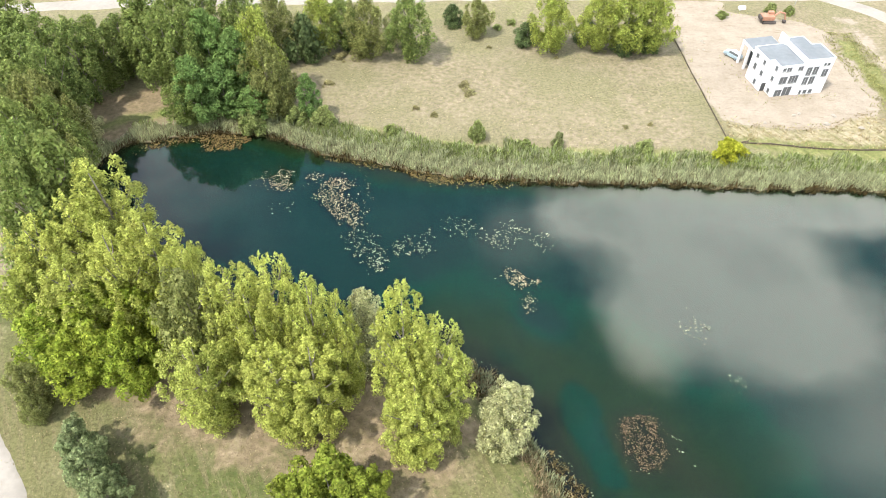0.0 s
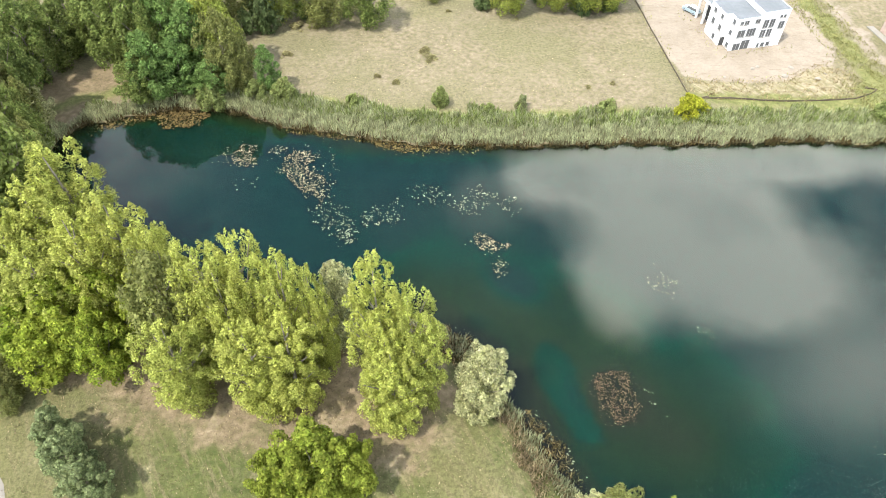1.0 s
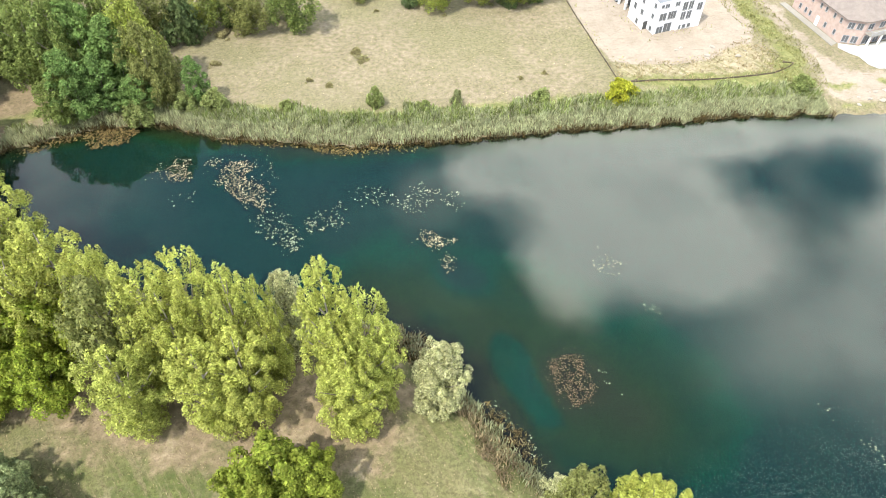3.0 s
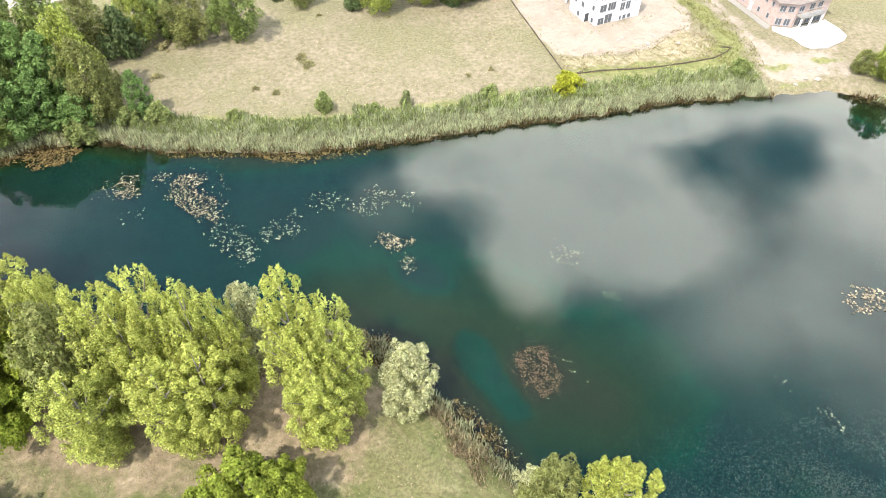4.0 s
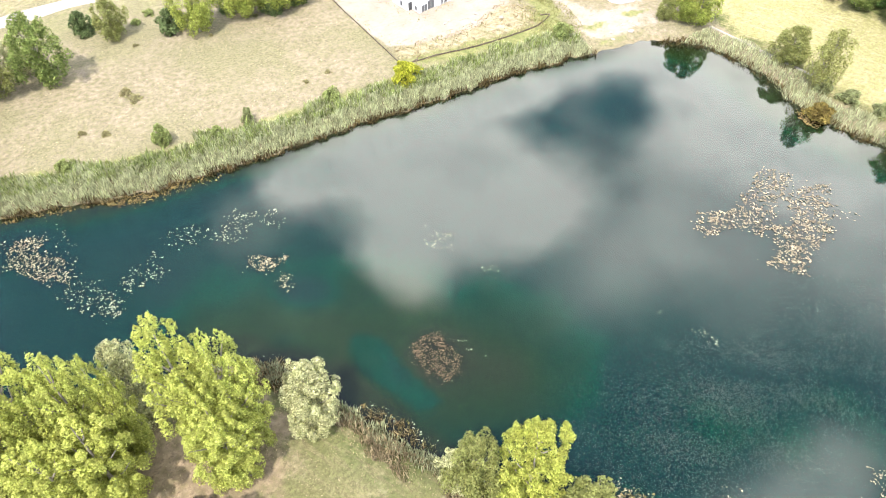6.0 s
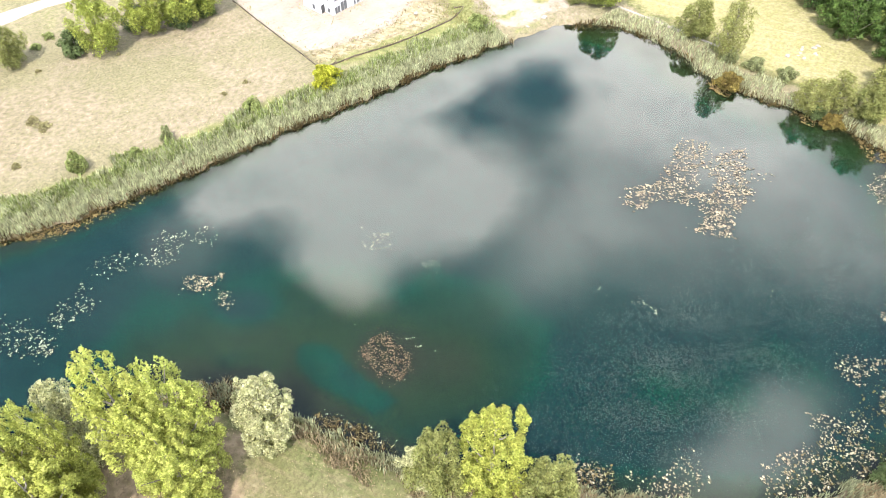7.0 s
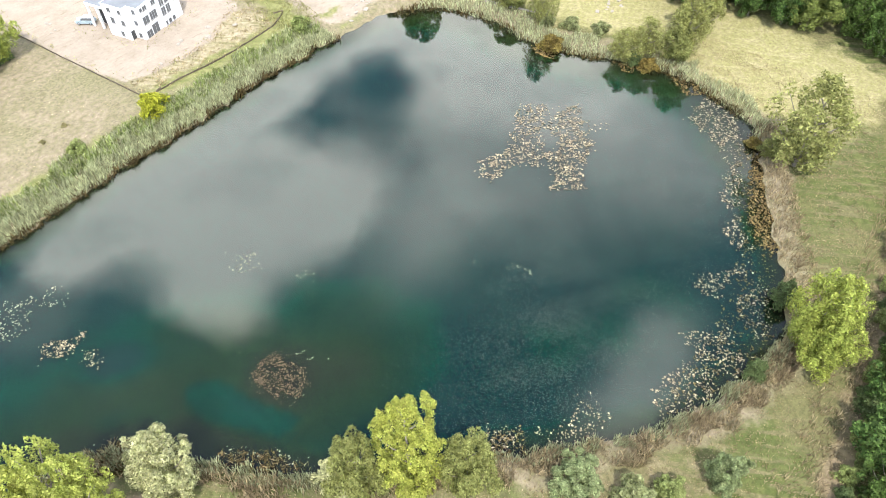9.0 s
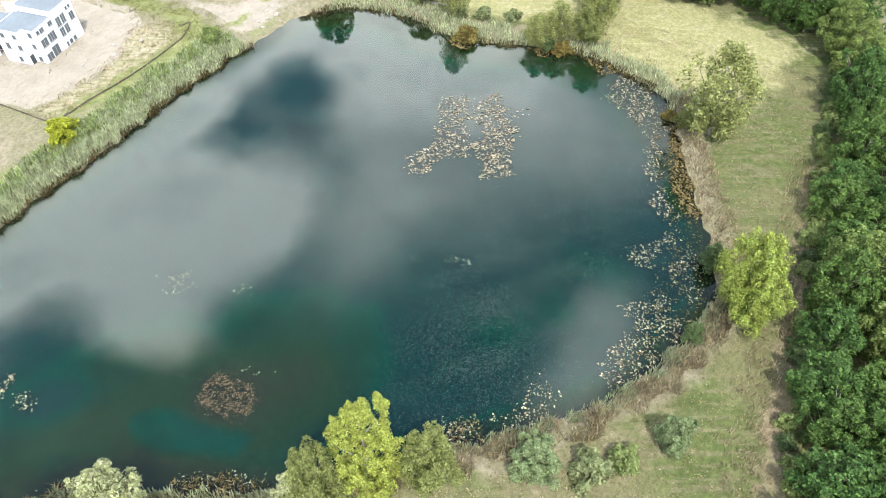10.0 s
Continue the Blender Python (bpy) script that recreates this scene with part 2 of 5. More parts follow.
def ground_material():
    m, n = material("meadow_and_bed")
    pos = n.node("ShaderNodeNewGeometry").outputs["Position"]
    fine = n.noise(2.6, 8.0, 0.7, pos).outputs[0]
    mid = n.noise(0.28, 5.0, 0.6, pos).outputs[0]
    grit = n.noise(1.1, 7.0, 0.75, pos).outputs[0]
    wide = n.noise(0.045, 4.0, 0.55, pos).outputs[0]
    streak = n.noise(1.0, 5.0, 0.65, n.vec("MULTIPLY", pos, (0.35, 1.4, 1.0))).outputs[0]

    def cover(a, b, c):
        col = n.mix(n.remap(mid, 0.32, 0.68), a, b)
        col = n.mix(n.remap(grit, 0.46, 0.60), col, c)
        return col

    meadow = cover((0.19, 0.163, 0.105), (0.25, 0.207, 0.147), (0.148, 0.134, 0.075))
    meadow = n.mix(n.math("MULTIPLY", n.remap(wide, 0.42, 0.62), 0.7), meadow, (0.155, 0.146, 0.078))
    sand = n.mix(n.remap(mid, 0.32, 0.68), (0.255, 0.215, 0.168), (0.30, 0.255, 0.205))
    sand = n.mix(n.math("MULTIPLY", n.remap(grit, 0.5, 0.66), 0.55), sand, (0.205, 0.165, 0.12))
    sand = n.mix(n.math("MULTIPLY", n.remap(streak, 0.55, 0.72), 0.7), sand, (0.175, 0.14, 0.095))
    lawn = cover((0.082, 0.10, 0.03), (0.112, 0.12, 0.044), (0.055, 0.07, 0.022))
    turned = n.node("ShaderNodeVectorRotate", rotation_type="Z_AXIS")
    n.put(turned.inputs["Vector"], pos)
    turned.inputs["Angle"].default_value = radians(59)
    mown = n.noise(1.0, 6.0, 0.7, n.vec("MULTIPLY", turned.outputs[0], (0.14, 1.1, 1.0))).outputs[0]
    lawn = n.mix(n.math("MULTIPLY", n.remap(mown, 0.48, 0.6), 0.8), lawn, (0.14, 0.124, 0.066))
    lawn = n.mix(n.math("MULTIPLY", n.remap(wide, 0.45, 0.6), 0.6), lawn, (0.145, 0.13, 0.064))
    litter = cover((0.185, 0.145, 0.092), (0.24, 0.185, 0.12), (0.14, 0.115, 0.066))
    straw = cover((0.27, 0.235, 0.15), (0.33, 0.28, 0.195), (0.20, 0.175, 0.10))
    straw = n.mix(n.math("MULTIPLY", n.remap(mown, 0.5, 0.6), 0.7), straw, (0.15, 0.145, 0.065))
    lush = cover((0.155, 0.163, 0.062), (0.21, 0.205, 0.088), (0.115, 0.125, 0.045))
    bright = cover((0.24, 0.222, 0.10), (0.285, 0.255, 0.135), (0.195, 0.185, 0.075))
    bright = n.mix(n.math("MULTIPLY", n.remap(mown, 0.52, 0.66), 0.5), bright, (0.32, 0.28, 0.17))
    color = meadow
    for layer, covers in (("zones_a", (sand, lawn, litter)), ("zones_b", (straw, lush, bright))):
        attr = n.node("ShaderNodeAttribute", attribute_name=layer)
        sep = n.node("ShaderNodeSeparateColor")
        n.put(sep.inputs[0], attr.outputs["Color"])
        for s, c in zip(sep.outputs, covers):
            if c is not None:
                edge = n.math("ADD", s, n.math("MULTIPLY", n.math("SUBTRACT", n.math("ADD", n.math("MULTIPLY", fine, 0.5), n.math("MULTIPLY", mid, 0.5)), 0.5), 1.1))
                inside = n.math("MULTIPLY", n.remap(edge, 0.28, 0.72), n.remap(s, 0.02, 0.15))
                color = n.mix(inside, color, c)
                if c is sand:
                    bare = inside
    grain = n.noise(2.2, 9.0, 0.85, pos).outputs[0]
    tone = n.node("ShaderNodeHueSaturation")
    n.put(tone.inputs["Color"], color)
    n.put(tone.inputs["Value"], n.math("MULTIPLY_ADD", n.remap(grain, 0.36, 0.64, -0.42, 0.42), n.math("SUBTRACT", 1.0, n.math("MULTIPLY", bare, 0.75)), 1.0))
    color = tone.outputs[0]
    sep = n.node("ShaderNodeSeparateXYZ")
    n.put(sep.inputs[0], pos)
    depth = n.math("MULTIPLY", sep.outputs[2], -1.0 / 6.0)
    depth = n.math("ADD", depth, n.math("MULTIPLY", n.math("SUBTRACT", mid, 0.5), 0.10))
    bed = n.ramp(depth, [(0.0, (0.14, 0.11, 0.06)), (0.12, (0.10, 0.085, 0.04)), (0.30, (0.055, 0.075, 0.028)),
                         (0.45, (0.025, 0.075, 0.045)), (0.60, (0.012, 0.085, 0.075)), (0.78, (0.006, 0.062, 0.075)), (1.0, (0.004, 0.035, 0.055))])
    bed = n.mix(n.math("MULTIPLY", n.remap(fine, 0.45, 0.75), 0.25), bed, (0.02, 0.03, 0.02))
    color = n.mix(n.remap(sep.outputs[2], -0.12, 0.05), bed, color)
    finish(n, color, 0.95, n.math("ADD", fine, n.math("MULTIPLY", mid, 1.5)), 0.22, spec=0.1)
    return m


def water_material():
    m, n = material("lake_water")
    m.use_transparent_shadow = True
    pos = n.node("ShaderNodeNewGeometry").outputs["Position"]
    ripple = n.noise(0.25, 2.0, 0.5, pos).outputs[0]
    bump = n.node("ShaderNodeBump")
    bump.inputs["Strength"].default_value = 0.03
    bump.inputs["Distance"].default_value = 0.05
    n.put(bump.inputs["Height"], ripple)
    fres = n.node("ShaderNodeFresnel")
    fres.inputs[0].default_value = 1.5
    gloss = n.node("ShaderNodeBsdfGlossy")
    gloss.inputs["Roughness"].default_value = 0.025
    n.put(gloss.inputs["Normal"], bump.outputs[0])
    # turbid water scatters light below its surface: its colour follows the depth
    depth = n.node("ShaderNodeAttribute", attribute_name="depth").outputs["Fac"]
    cloudy = n.noise(0.16, 4.0, 0.6, pos).outputs[0]
    depth = n.math("ADD", n.math("DIVIDE", depth, 6.0), n.math("MULTIPLY", n.math("SUBTRACT", cloudy, 0.5), 0.22))
    body = n.ramp(depth, [(0.0, (0.0135, 0.0160, 0.0072)), (0.10, (0.0108, 0.0175, 0.0072)), (0.26, (0.0080, 0.0195, 0.0070)), (0.42, (0.0048, 0.0185, 0.0085)),
                          (0.53, (0.0026, 0.0245, 0.0138)), (0.62, (0.0038, 0.0180, 0.0132)), (0.74, (0.0042, 0.0176, 0.0140)), (1.0, (0.0012, 0.0088, 0.0068))])
    scatter_in = n.node("ShaderNodeSubsurfaceScattering", falloff="BURLEY")
    n.put(scatter_in.inputs["Color"], body)
    scatter_in.inputs["Scale"].default_value = 5.0
    scatter_in.inputs["Radius"].default_value = (1.0, 1.0, 1.0)
    clear = n.node("ShaderNodeBsdfTransparent")
    deep = n.node("ShaderNodeMixShader")
    deep.inputs[0].default_value = 0.9
    n.put(deep.inputs[1], clear.outputs[0])
    n.put(deep.inputs[2], scatter_in.outputs[0])
    s = n.node("ShaderNodeMixShader")
    n.put(s.inputs[0], fres.outputs[0])
    n.put(s.inputs[1], deep.outputs[0])
    n.put(s.inputs[2], gloss.outputs[0])
    n.put(n.node("ShaderNodeOutputMaterial").inputs[0], s.outputs[0])
    return m


GROUND, WATER = ground_material(), water_material()
ROAD = plain("pale_road", (0.27, 0.245, 0.215), 0.9, 1.2, 0.12, bump=0.02)
RENDER_WHITE = plain("white_render", (0.70, 0.70, 0.71), 0.85, 2.0, 0.04)
ROOF_GREY = plain("grey_roof_membrane", (0.165, 0.18, 0.195), 0.85, 1.0, 0.14)
FRAME_GREY = plain("grey_window_frame", (0.30, 0.31, 0.33), 0.5, 4.0, 0.1)
CONCRETE = plain("pale_concrete", (0.25, 0.235, 0.205), 0.85, 2.0, 0.1)
PAVING = plain("bright_paving", (0.4, 0.385, 0.355), 0.85, 2.0, 0.08)
# near-black colour that stands for shade inside openings
DARK_SHADE = plain("painted_opening_shade", (0.06, 0.06, 0.06), 0.9, 2.0, 0.2)
BRICK_PINK = plain("pink_brick", (0.40, 0.305, 0.265), 0.85, 9.0, 0.14, bump=0.02)
ROOF_BROWN = plain("taupe_roof_tiles", (0.19, 0.16, 0.14), 0.8, 5.0, 0.14, bump=0.03)
MACHINE_RED = plain("faded_orange_paint", (0.36, 0.19, 0.125), 0.5, 2.0, 0.2)
MACHINE_DARK = plain("dirty_dark_steel", (0.07, 0.06, 0.055), 0.7, 3.0, 0.3)
CAR_BLUE = plain("grey_blue_car_paint", (0.30, 0.38, 0.42), 0.3, 1.0, 0.05, spec=0.6)
CAR_WHITE = plain("white_van_paint", (0.72, 0.74, 0.76), 0.35, 1.0, 0.05, spec=0.6)
RUBBER = plain("tyre_rubber", (0.02, 0.02, 0.02), 0.85, 6.0, 0.2)
FABRIC = plain("dark_fence_fabric", (0.11, 0.09, 0.065), 0.9, 4.0, 0.3)
POST = plain("weathered_post", (0.22, 0.18, 0.13), 0.9, 6.0, 0.25)
STONE = plain("pale_rubble", (0.30, 0.27, 0.23), 0.9, 3.0, 0.15, bump=0.04)


def glass_material():
    m, n = material("dark_window_glass")
    finish(n, (0.10, 0.105, 0.11), 0.15, spec=0.6)
    return m


GLASS = glass_material()


# ---- mesh helpers ----
def mesh_object(name, verts, faces, mat, parent=None, smooth=False, label=""):
    me = bpy.data.meshes.new(name)
    me.from_pydata(verts, [], faces)
    me.materials.append(mat)
    if smooth:
        me.polygons.foreach_set("use_smooth", np.ones(len(me.polygons), dtype=bool))
    me.update()
    ob = new(name, me)
    ob.parent = parent
    return tagged(ob, label=label)


def part(name, bm, mat, parent, label=""):
    me = bpy.data.meshes.new(name)
    bm.to_mesh(me)
    bm.free()
    me.materials.append(mat)
    ob = new(name, me)
    ob.parent = parent
    return tagged(ob, label=label)


def box(bm, x0, y0, z0, x1, y1, z1, bevel=0.0):
    got = bmesh.ops.create_cube(bm, size=1.0, matrix=Matrix.LocRotScale(((x0 + x1) / 2, (y0 + y1) / 2, (z0 + z1) / 2), None, (x1 - x0, y1 - y0, z1 - z0)))
    if bevel:
        edges = {e for v in got["verts"] for e in v.link_edges}
        bmesh.ops.bevel(bm, geom=list(edges), offset=bevel, segments=2, affect="EDGES", profile=0.6)
    return bm


def box_part(name, mat, parent, *dims, bevel=0.0, label=""):
    return part(name, box(bmesh.new(), *dims, bevel=bevel), mat, parent, label)


def tube(verts, faces, path, radii, sides=6):
    """Adds a tapered tube along a path to lists of vertices and faces."""
    first = len(verts)
    for k, (p, r) in enumerate(zip(path, radii)):
        d = (path[min(k + 1, len(path) - 1)] - path[max(k - 1, 0)]).normalized()
        a = d.orthogonal().normalized()
        b = d.cross(a)
        for s in range(sides):
            t = 2 * math.pi * s / sides
            verts.append(tuple(p + (a * math.cos(t) + b * math.sin(t)) * r))
    for k in range(len(path) - 1):
        for s in range(sides):
            i, j = first + k * sides + s, first + k * sides + (s + 1) % sides
            faces.append((i, j, j + sides, i + sides))


# ---- shoreline, terrain and water ----
SHORE_WEST = [(13.0, 35.5), (11.2, 39.5), (9.2, 42.6), (7.8, 46.5), (2.5, 53.0), (-2.0, 56.4), (-9, 57.2), (-17, 58.5), (-29, 63.0), (-44, 70.0),
              (-58, 78.5), (-66, 87), (-68, 94), (-65.5, 99.2), (-57.7, 102.6), (-47.5, 104.8), (-39.8, 104.4), (-33.8, 101.9), (-29.2, 99.8), (-20.6, 98.0)]
SHORE_EAST = [(-7.9, 95.0), (6.1, 94.0), (20.9, 93.9), (35.7, 94.4), (50.3, 94.0), (66, 94.6), (77, 93.6), (84, 92.8), (91, 92.6), (97.5, 90.9), (105.5, 84.0),
              (108.5, 73), (107.2, 62), (109.5, 52), (113, 44), (115, 35), (114, 26), (109.5, 16), (100, 10.6), (92, 6.4), (84.5, 2.0), (78.5, -1.2), (71, -4.2),
              (64.4, -4.1), (55.3, -1.2), (46.5, 2.8), (37.0, 10.6), (31.0, 16.8), (22.7, 24.2), (16.4, 30.4)]


def smooth_loop(points, steps=5):
    p = np.array(points, float)
    q = []
    for i in range(len(p)):
        a, b, c, d = p[i - 1], p[i], p[(i + 1) % len(p)], p[(i + 2) % len(p)]
        for s in range(steps):
            t = s / steps
            q.append(0.5 * (2 * b + (c - a) * t + (2 * a - 5 * b + 4 * c - d) * t * t + (3 * b - a - 3 * c + d) * t ** 3))
    return np.array(q)


def signed_distance(loop, x, y):
    """Metres outside (positive) or inside (negative) a closed line."""
    x, y = np.asarray(x, float), np.asarray(y, float)
    best, inside = np.full(x.shape, 1e9), np.zeros(x.shape, bool)
    for a, b in zip(loop, np.roll(loop, -1, 0)):
        dx, dy = b - a
        t = np.clip(((x - a[0]) * dx + (y - a[1]) * dy) / (dx * dx + dy * dy + 1e-12), 0, 1)
        best = np.minimum(best, (x - a[0] - t * dx) ** 2 + (y - a[1] - t * dy) ** 2)
        if dy:
            inside ^= ((a[1] > y) != (b[1] > y)) & (x < a[0] + (y - a[1]) / dy * dx)
    return np.sqrt(best) * np.where(inside, -1, 1)


def waves(x, y, size, seed):
    """Smooth wandering values from -1 to 1."""
    r = np.random.RandomState(seed)
    total = 0
    for k in range(6):
        a, ph, f = r.uniform(0, 2 * math.pi), r.uniform(0, 2 * math.pi), r.uniform(0.6, 1.8) * 2 * math.pi / size
        total = total + np.sin((x * math.cos(a) + y * math.sin(a)) * f + ph)
    return total / 3.5


SHORE = smooth_loop(SHORE_WEST + SHORE_EAST)


def shore(x, y):
    return signed_distance(SHORE, x, y) + 0.45 * waves(x, y, 7.0, 3) + 0.25 * waves(x, y, 2.6, 4)


# Shoals and hollows of the bed: place, radii, turn in degrees, metres up.
# The hollow at (-60, 90) is added to paint the trees' dark reflections.
SHOALS = [(78, 58, 36, 34, 0, -0.5), (-60, 90, 13, 9, 10, -1.7), (13, 51, 26, 15, -32, 2.9), (-6, 62, 10, 5, -25, 0.7), (27, 36, 11, 8, -30, 1.2), (22.5, 45.0, 4.6, 4.4, 0, 1.2), (38, 40, 14, 9, -25, 0.8),
          (10.7, 63, 5.5, 3, -40, -1.8), (-14, 92.5, 6, 2.5, -8, 1.0), (60, 14, 14, 7, -30, 0.9),
          (46, 20, 8, 6, 0, 0.5), (-25, 88, 3, 3, 0, 0.9), (4.5, 56.5, 3.0, 1.4, -20, -1.0)]


# A steep-sided teal hollow in the olive shoal.
POOL = smooth_loop([(12.7, 51.8), (14.7, 52.9), (17.4, 50.3), (18.2, 45.5), (20.0, 39.3), (19.7, 38.2), (17.0, 38.6), (14.5, 43.2), (12.4, 47.0)])


def land_height(x, y, d=None):
    d = shore(x, y) if d is None else d
    bank = 0.85 * np.clip(d / 3.0, 0, 1) ** 0.8 + 0.10 * waves(x, y, 23.0, 8) * np.clip(d / 6, 0, 1)
    # flatter to the east: the olive shallows tint in the bank's green reflection
    depth = np.clip(-d * (0.9 - 0.58 * np.clip((x - 84) / 14, 0, 1)), 0, 4.3)
    for sx, sy, rx, ry, turn, up in SHOALS:
        c, s = math.cos(radians(turn)), math.sin(radians(turn))
        u, v = ((x - sx) * c + (y - sy) * s) / rx, (-(x - sx) * s + (y - sy) * c) / ry
        depth = depth - up * np.exp(-(u * u + v * v) ** 1.5)
    pit = np.clip(0.5 - (signed_distance(POOL, x, y) + 0.25 * waves(x, y, 3.0, 71)) / 1.0, 0, 1)
    depth = depth + (3.3 - depth) * pit * (x > 0) * (x < 40)
    depth = np.maximum(depth + 0.35 * waves(x, y, 15.0, 9), np.minimum(-d * 0.9, 0.5))
    return np.where(d > 0, bank, -np.clip(depth, 0, 6))


def height_at(x, y):
    return float(land_height(np.array([x], float), np.array([y], float))[0])


# Covers of the land: outlines of the plots.
SAND_PLOT = [(43.6, 143.5), (44.2, 131.8), (45.8, 119.4), (47.6, 113.8), (52.4, 111.6), (59.6, 110.6), (67.3, 111.8), (77.0, 116.0), (82, 124), (80.5, 136), (78.5, 148), (74, 153),
             (60, 156.5), (57.5, 158.0), (58, 162), (45, 162), (44, 152)]
DRY_STRIP = [(46.5, 112), (52.4, 111.6), (59.6, 110.6), (67.3, 111.8), (76.0, 117), (80, 112), (79, 106.5), (66, 106), (50, 106.6)]
BARE_TRACK = [(82, 156), (86, 156), (89.5, 130), (90, 116), (92, 106), (104, 104), (104, 96), (88, 94.2), (84, 99), (86, 112), (84, 134)]
LAWN = [(112, 96), (112.5, 84), (114, 70), (112.5, 60), (116, 50), (120, 40), (119, 26), (113, 14), (103, 7), (92, 3), (84, -2), (78, -6), (70, -9.5), (60, -8), (50, -4), (44, 1), (30, 10), (20, 20), (8, 30), (-6, 30),
        (-20, 26), (-20, -30), (170, -30), (170, 96)]
WOOD_PATH = [(40, -17), (56, -14.4), (70, -13.0), (84, -11.6), (104, -9), (104, -13), (84, -15.5), (56, -19), (40, -22)]
STRAW_BANK = [(104, 8), (99, 8.8), (90, 4.6), (83, 0.6), (74, -5), (80, -4), (90, 1.5), (100, 5.5)]
ROUGH_BANK = [(24, 16), (31, 12), (37, 7.5), (44, 2), (52, -2), (57.5, -4.5), (52, -7), (46, -8.5), (38, -8), (26, -4)]
BRIGHT_LAWN = [(112.5, 100), (150, 100), (144, 84), (143, 20), (139, -2), (118, 0), (110, 8), (117, 30), (119, 44), (115, 60)]
POPLAR_FLOOR = [(4, 46), (-12, 52), (-30, 58), (-50, 60), (-52, 50), (-40, 41), (-24, 37), (-4, 34)]
GROVE_FLOOR = [(-60, 108), (-50, 107), (-44, 112), (-36, 118), (-60, 122), (-84, 110), (-74, 92)]
GREEN_PATCHES = [[(86, 101), (92, 101.5), (94, 99.5), (87, 98.5)], [(97, 101), (103, 102), (104, 99.5), (98, 99.4)], [(85, 95.5), (93, 95), (93, 94), (85, 93.6)]]
VERGE = [(79, 146), (82.5, 146), (85, 126), (86, 110), (84, 101), (78, 100), (46, 105), (46, 108), (78, 107), (82, 114), (80, 128)]


def build_ground():
    xs, ys = np.arange(-108, 160.1, 0.95), np.arange(-44, 176.1, 0.95)
    grow = np.array([3, 8, 18, 40, 90, 200, 450, 1000, 2200.0])
    xs, ys = (np.concatenate([v[0] - grow[::-1], v, v[-1] + grow]) for v in (xs, ys))
    x, y = (v.ravel() for v in np.meshgrid(xs, ys))
    d = shore(x, y)
    z = land_height(x, y, d)
    nx, ny = len(xs), len(ys)
    i = (np.arange(ny - 1)[:, None] * nx + np.arange(nx - 1)[None]).ravel()
    quads = np.stack([i, i + 1, i + nx + 1, i + nx], 1)
    me = bpy.data.meshes.new("ground")
    me.vertices.add(len(x))
    me.vertices.foreach_set("co", np.stack([x, y, z], 1).ravel())
    me.loops.add(quads.size)
    me.loops.foreach_set("vertex_index", quads.ravel().astype(np.int32))
    me.polygons.add(len(quads))
    me.polygons.foreach_set("loop_start", np.arange(0, quads.size, 4, dtype=np.int32))
    me.polygons.foreach_set("loop_total", np.full(len(quads), 4, dtype=np.int32))
    me.polygons.foreach_set("use_smooth", np.ones(len(quads), dtype=bool))
    me.update(calc_edges=True)
    wob = 0.7 * waves(x, y, 6.0, 11) + 0.4 * waves(x, y, 2.2, 12)

    def zone(points, soft=1.4, wobble=1.0):
        return np.clip(0.5 - (signed_distance(np.array(points, float), x, y) + wob * wobble) / (2 * soft), 0, 1)

    sand = np.maximum(zone(SAND_PLOT, 0.8, 0.5), 0.7 * zone(BARE_TRACK, 2.0, 2.0))
    sand = np.maximum(sand, 0.4 * zone(DRY_STRIP, 1.2, 1.0))
    near = np.clip(1 - (y - 30) / 40, 0, 1) * (y < 62) * np.clip((30 - x) / 20, 0, 1)
    lawn = np.maximum(np.maximum(zone(LAWN, 2.0), 0.66 * (near > 0)), 0)
    litter = np.maximum(0.9 * zone(POPLAR_FLOOR, 5.0, 3.0), 0.9 * zone(GROVE_FLOOR, 3.0, 2.0))
    litter = np.maximum(litter, np.maximum(0.6 * zone(WOOD_PATH, 1.0, 1.0), 0.42 * zone(ROUGH_BANK, 3.0, 3.0)))
    litter = np.maximum(litter, 0.45 * np.clip((-21.5 + 0.13 * (x - 60) - y) / 3, 0, 1) * (x > 20))
    litter = np.maximum(litter, 0.55 * np.clip(1 - np.abs(d - 0.6) / 1.4, 0, 1))
    straw = np.maximum(0.55 * zone(STRAW_BANK, 2.4, 2.4), 0.34 * zone(ROUGH_BANK, 3.0, 3.0))
    bright = 0.85 * zone(BRIGHT_LAWN, 4.0, 2.5)
    straw = np.maximum(straw, 0.38 * (near > 0) * np.clip(0.6 + 0.6 * waves(x, y, 13.0, 72), 0, 1))
    straw = np.maximum(straw, 0.85 * zone(DRY_STRIP, 1.2, 1.0))
    straw = np.maximum(straw, 0.4 * np.clip(1 - np.abs(d - 3) / 2.5, 0, 1) * (y < 60) * (x < 90))
    lush = np.maximum(0.9 * zone(VERGE, 2.0, 1.6), 0.8 * np.clip(1 - np.abs(d - 7.5) / 4, 0, 1) * (y > 90) * (x < 82))
    for ring in GREEN_PATCHES:
        lush = np.maximum(lush, 0.8 * zone(ring, 1.2, 1.2))
    lush = np.maximum(lush, 0.4 * (y > 145) * (x < 42) * np.clip((y - 145) / 5, 0, 1))
    for name, cols in (("zones_a", (sand, lawn, litter)), ("zones_b", (straw, lush, bright))):
        attr = me.color_attributes.new(name, "FLOAT_COLOR", "POINT")
        attr.data.foreach_set("color", np.stack([*cols, np.ones_like(x)], 1).ravel().astype(np.float32))
    me.materials.append(GROUND)
    tagged(new("ground", me), "dry tan meadow, bare sand and lawn around a lake bed", "ground", kind="structure")


build_ground()


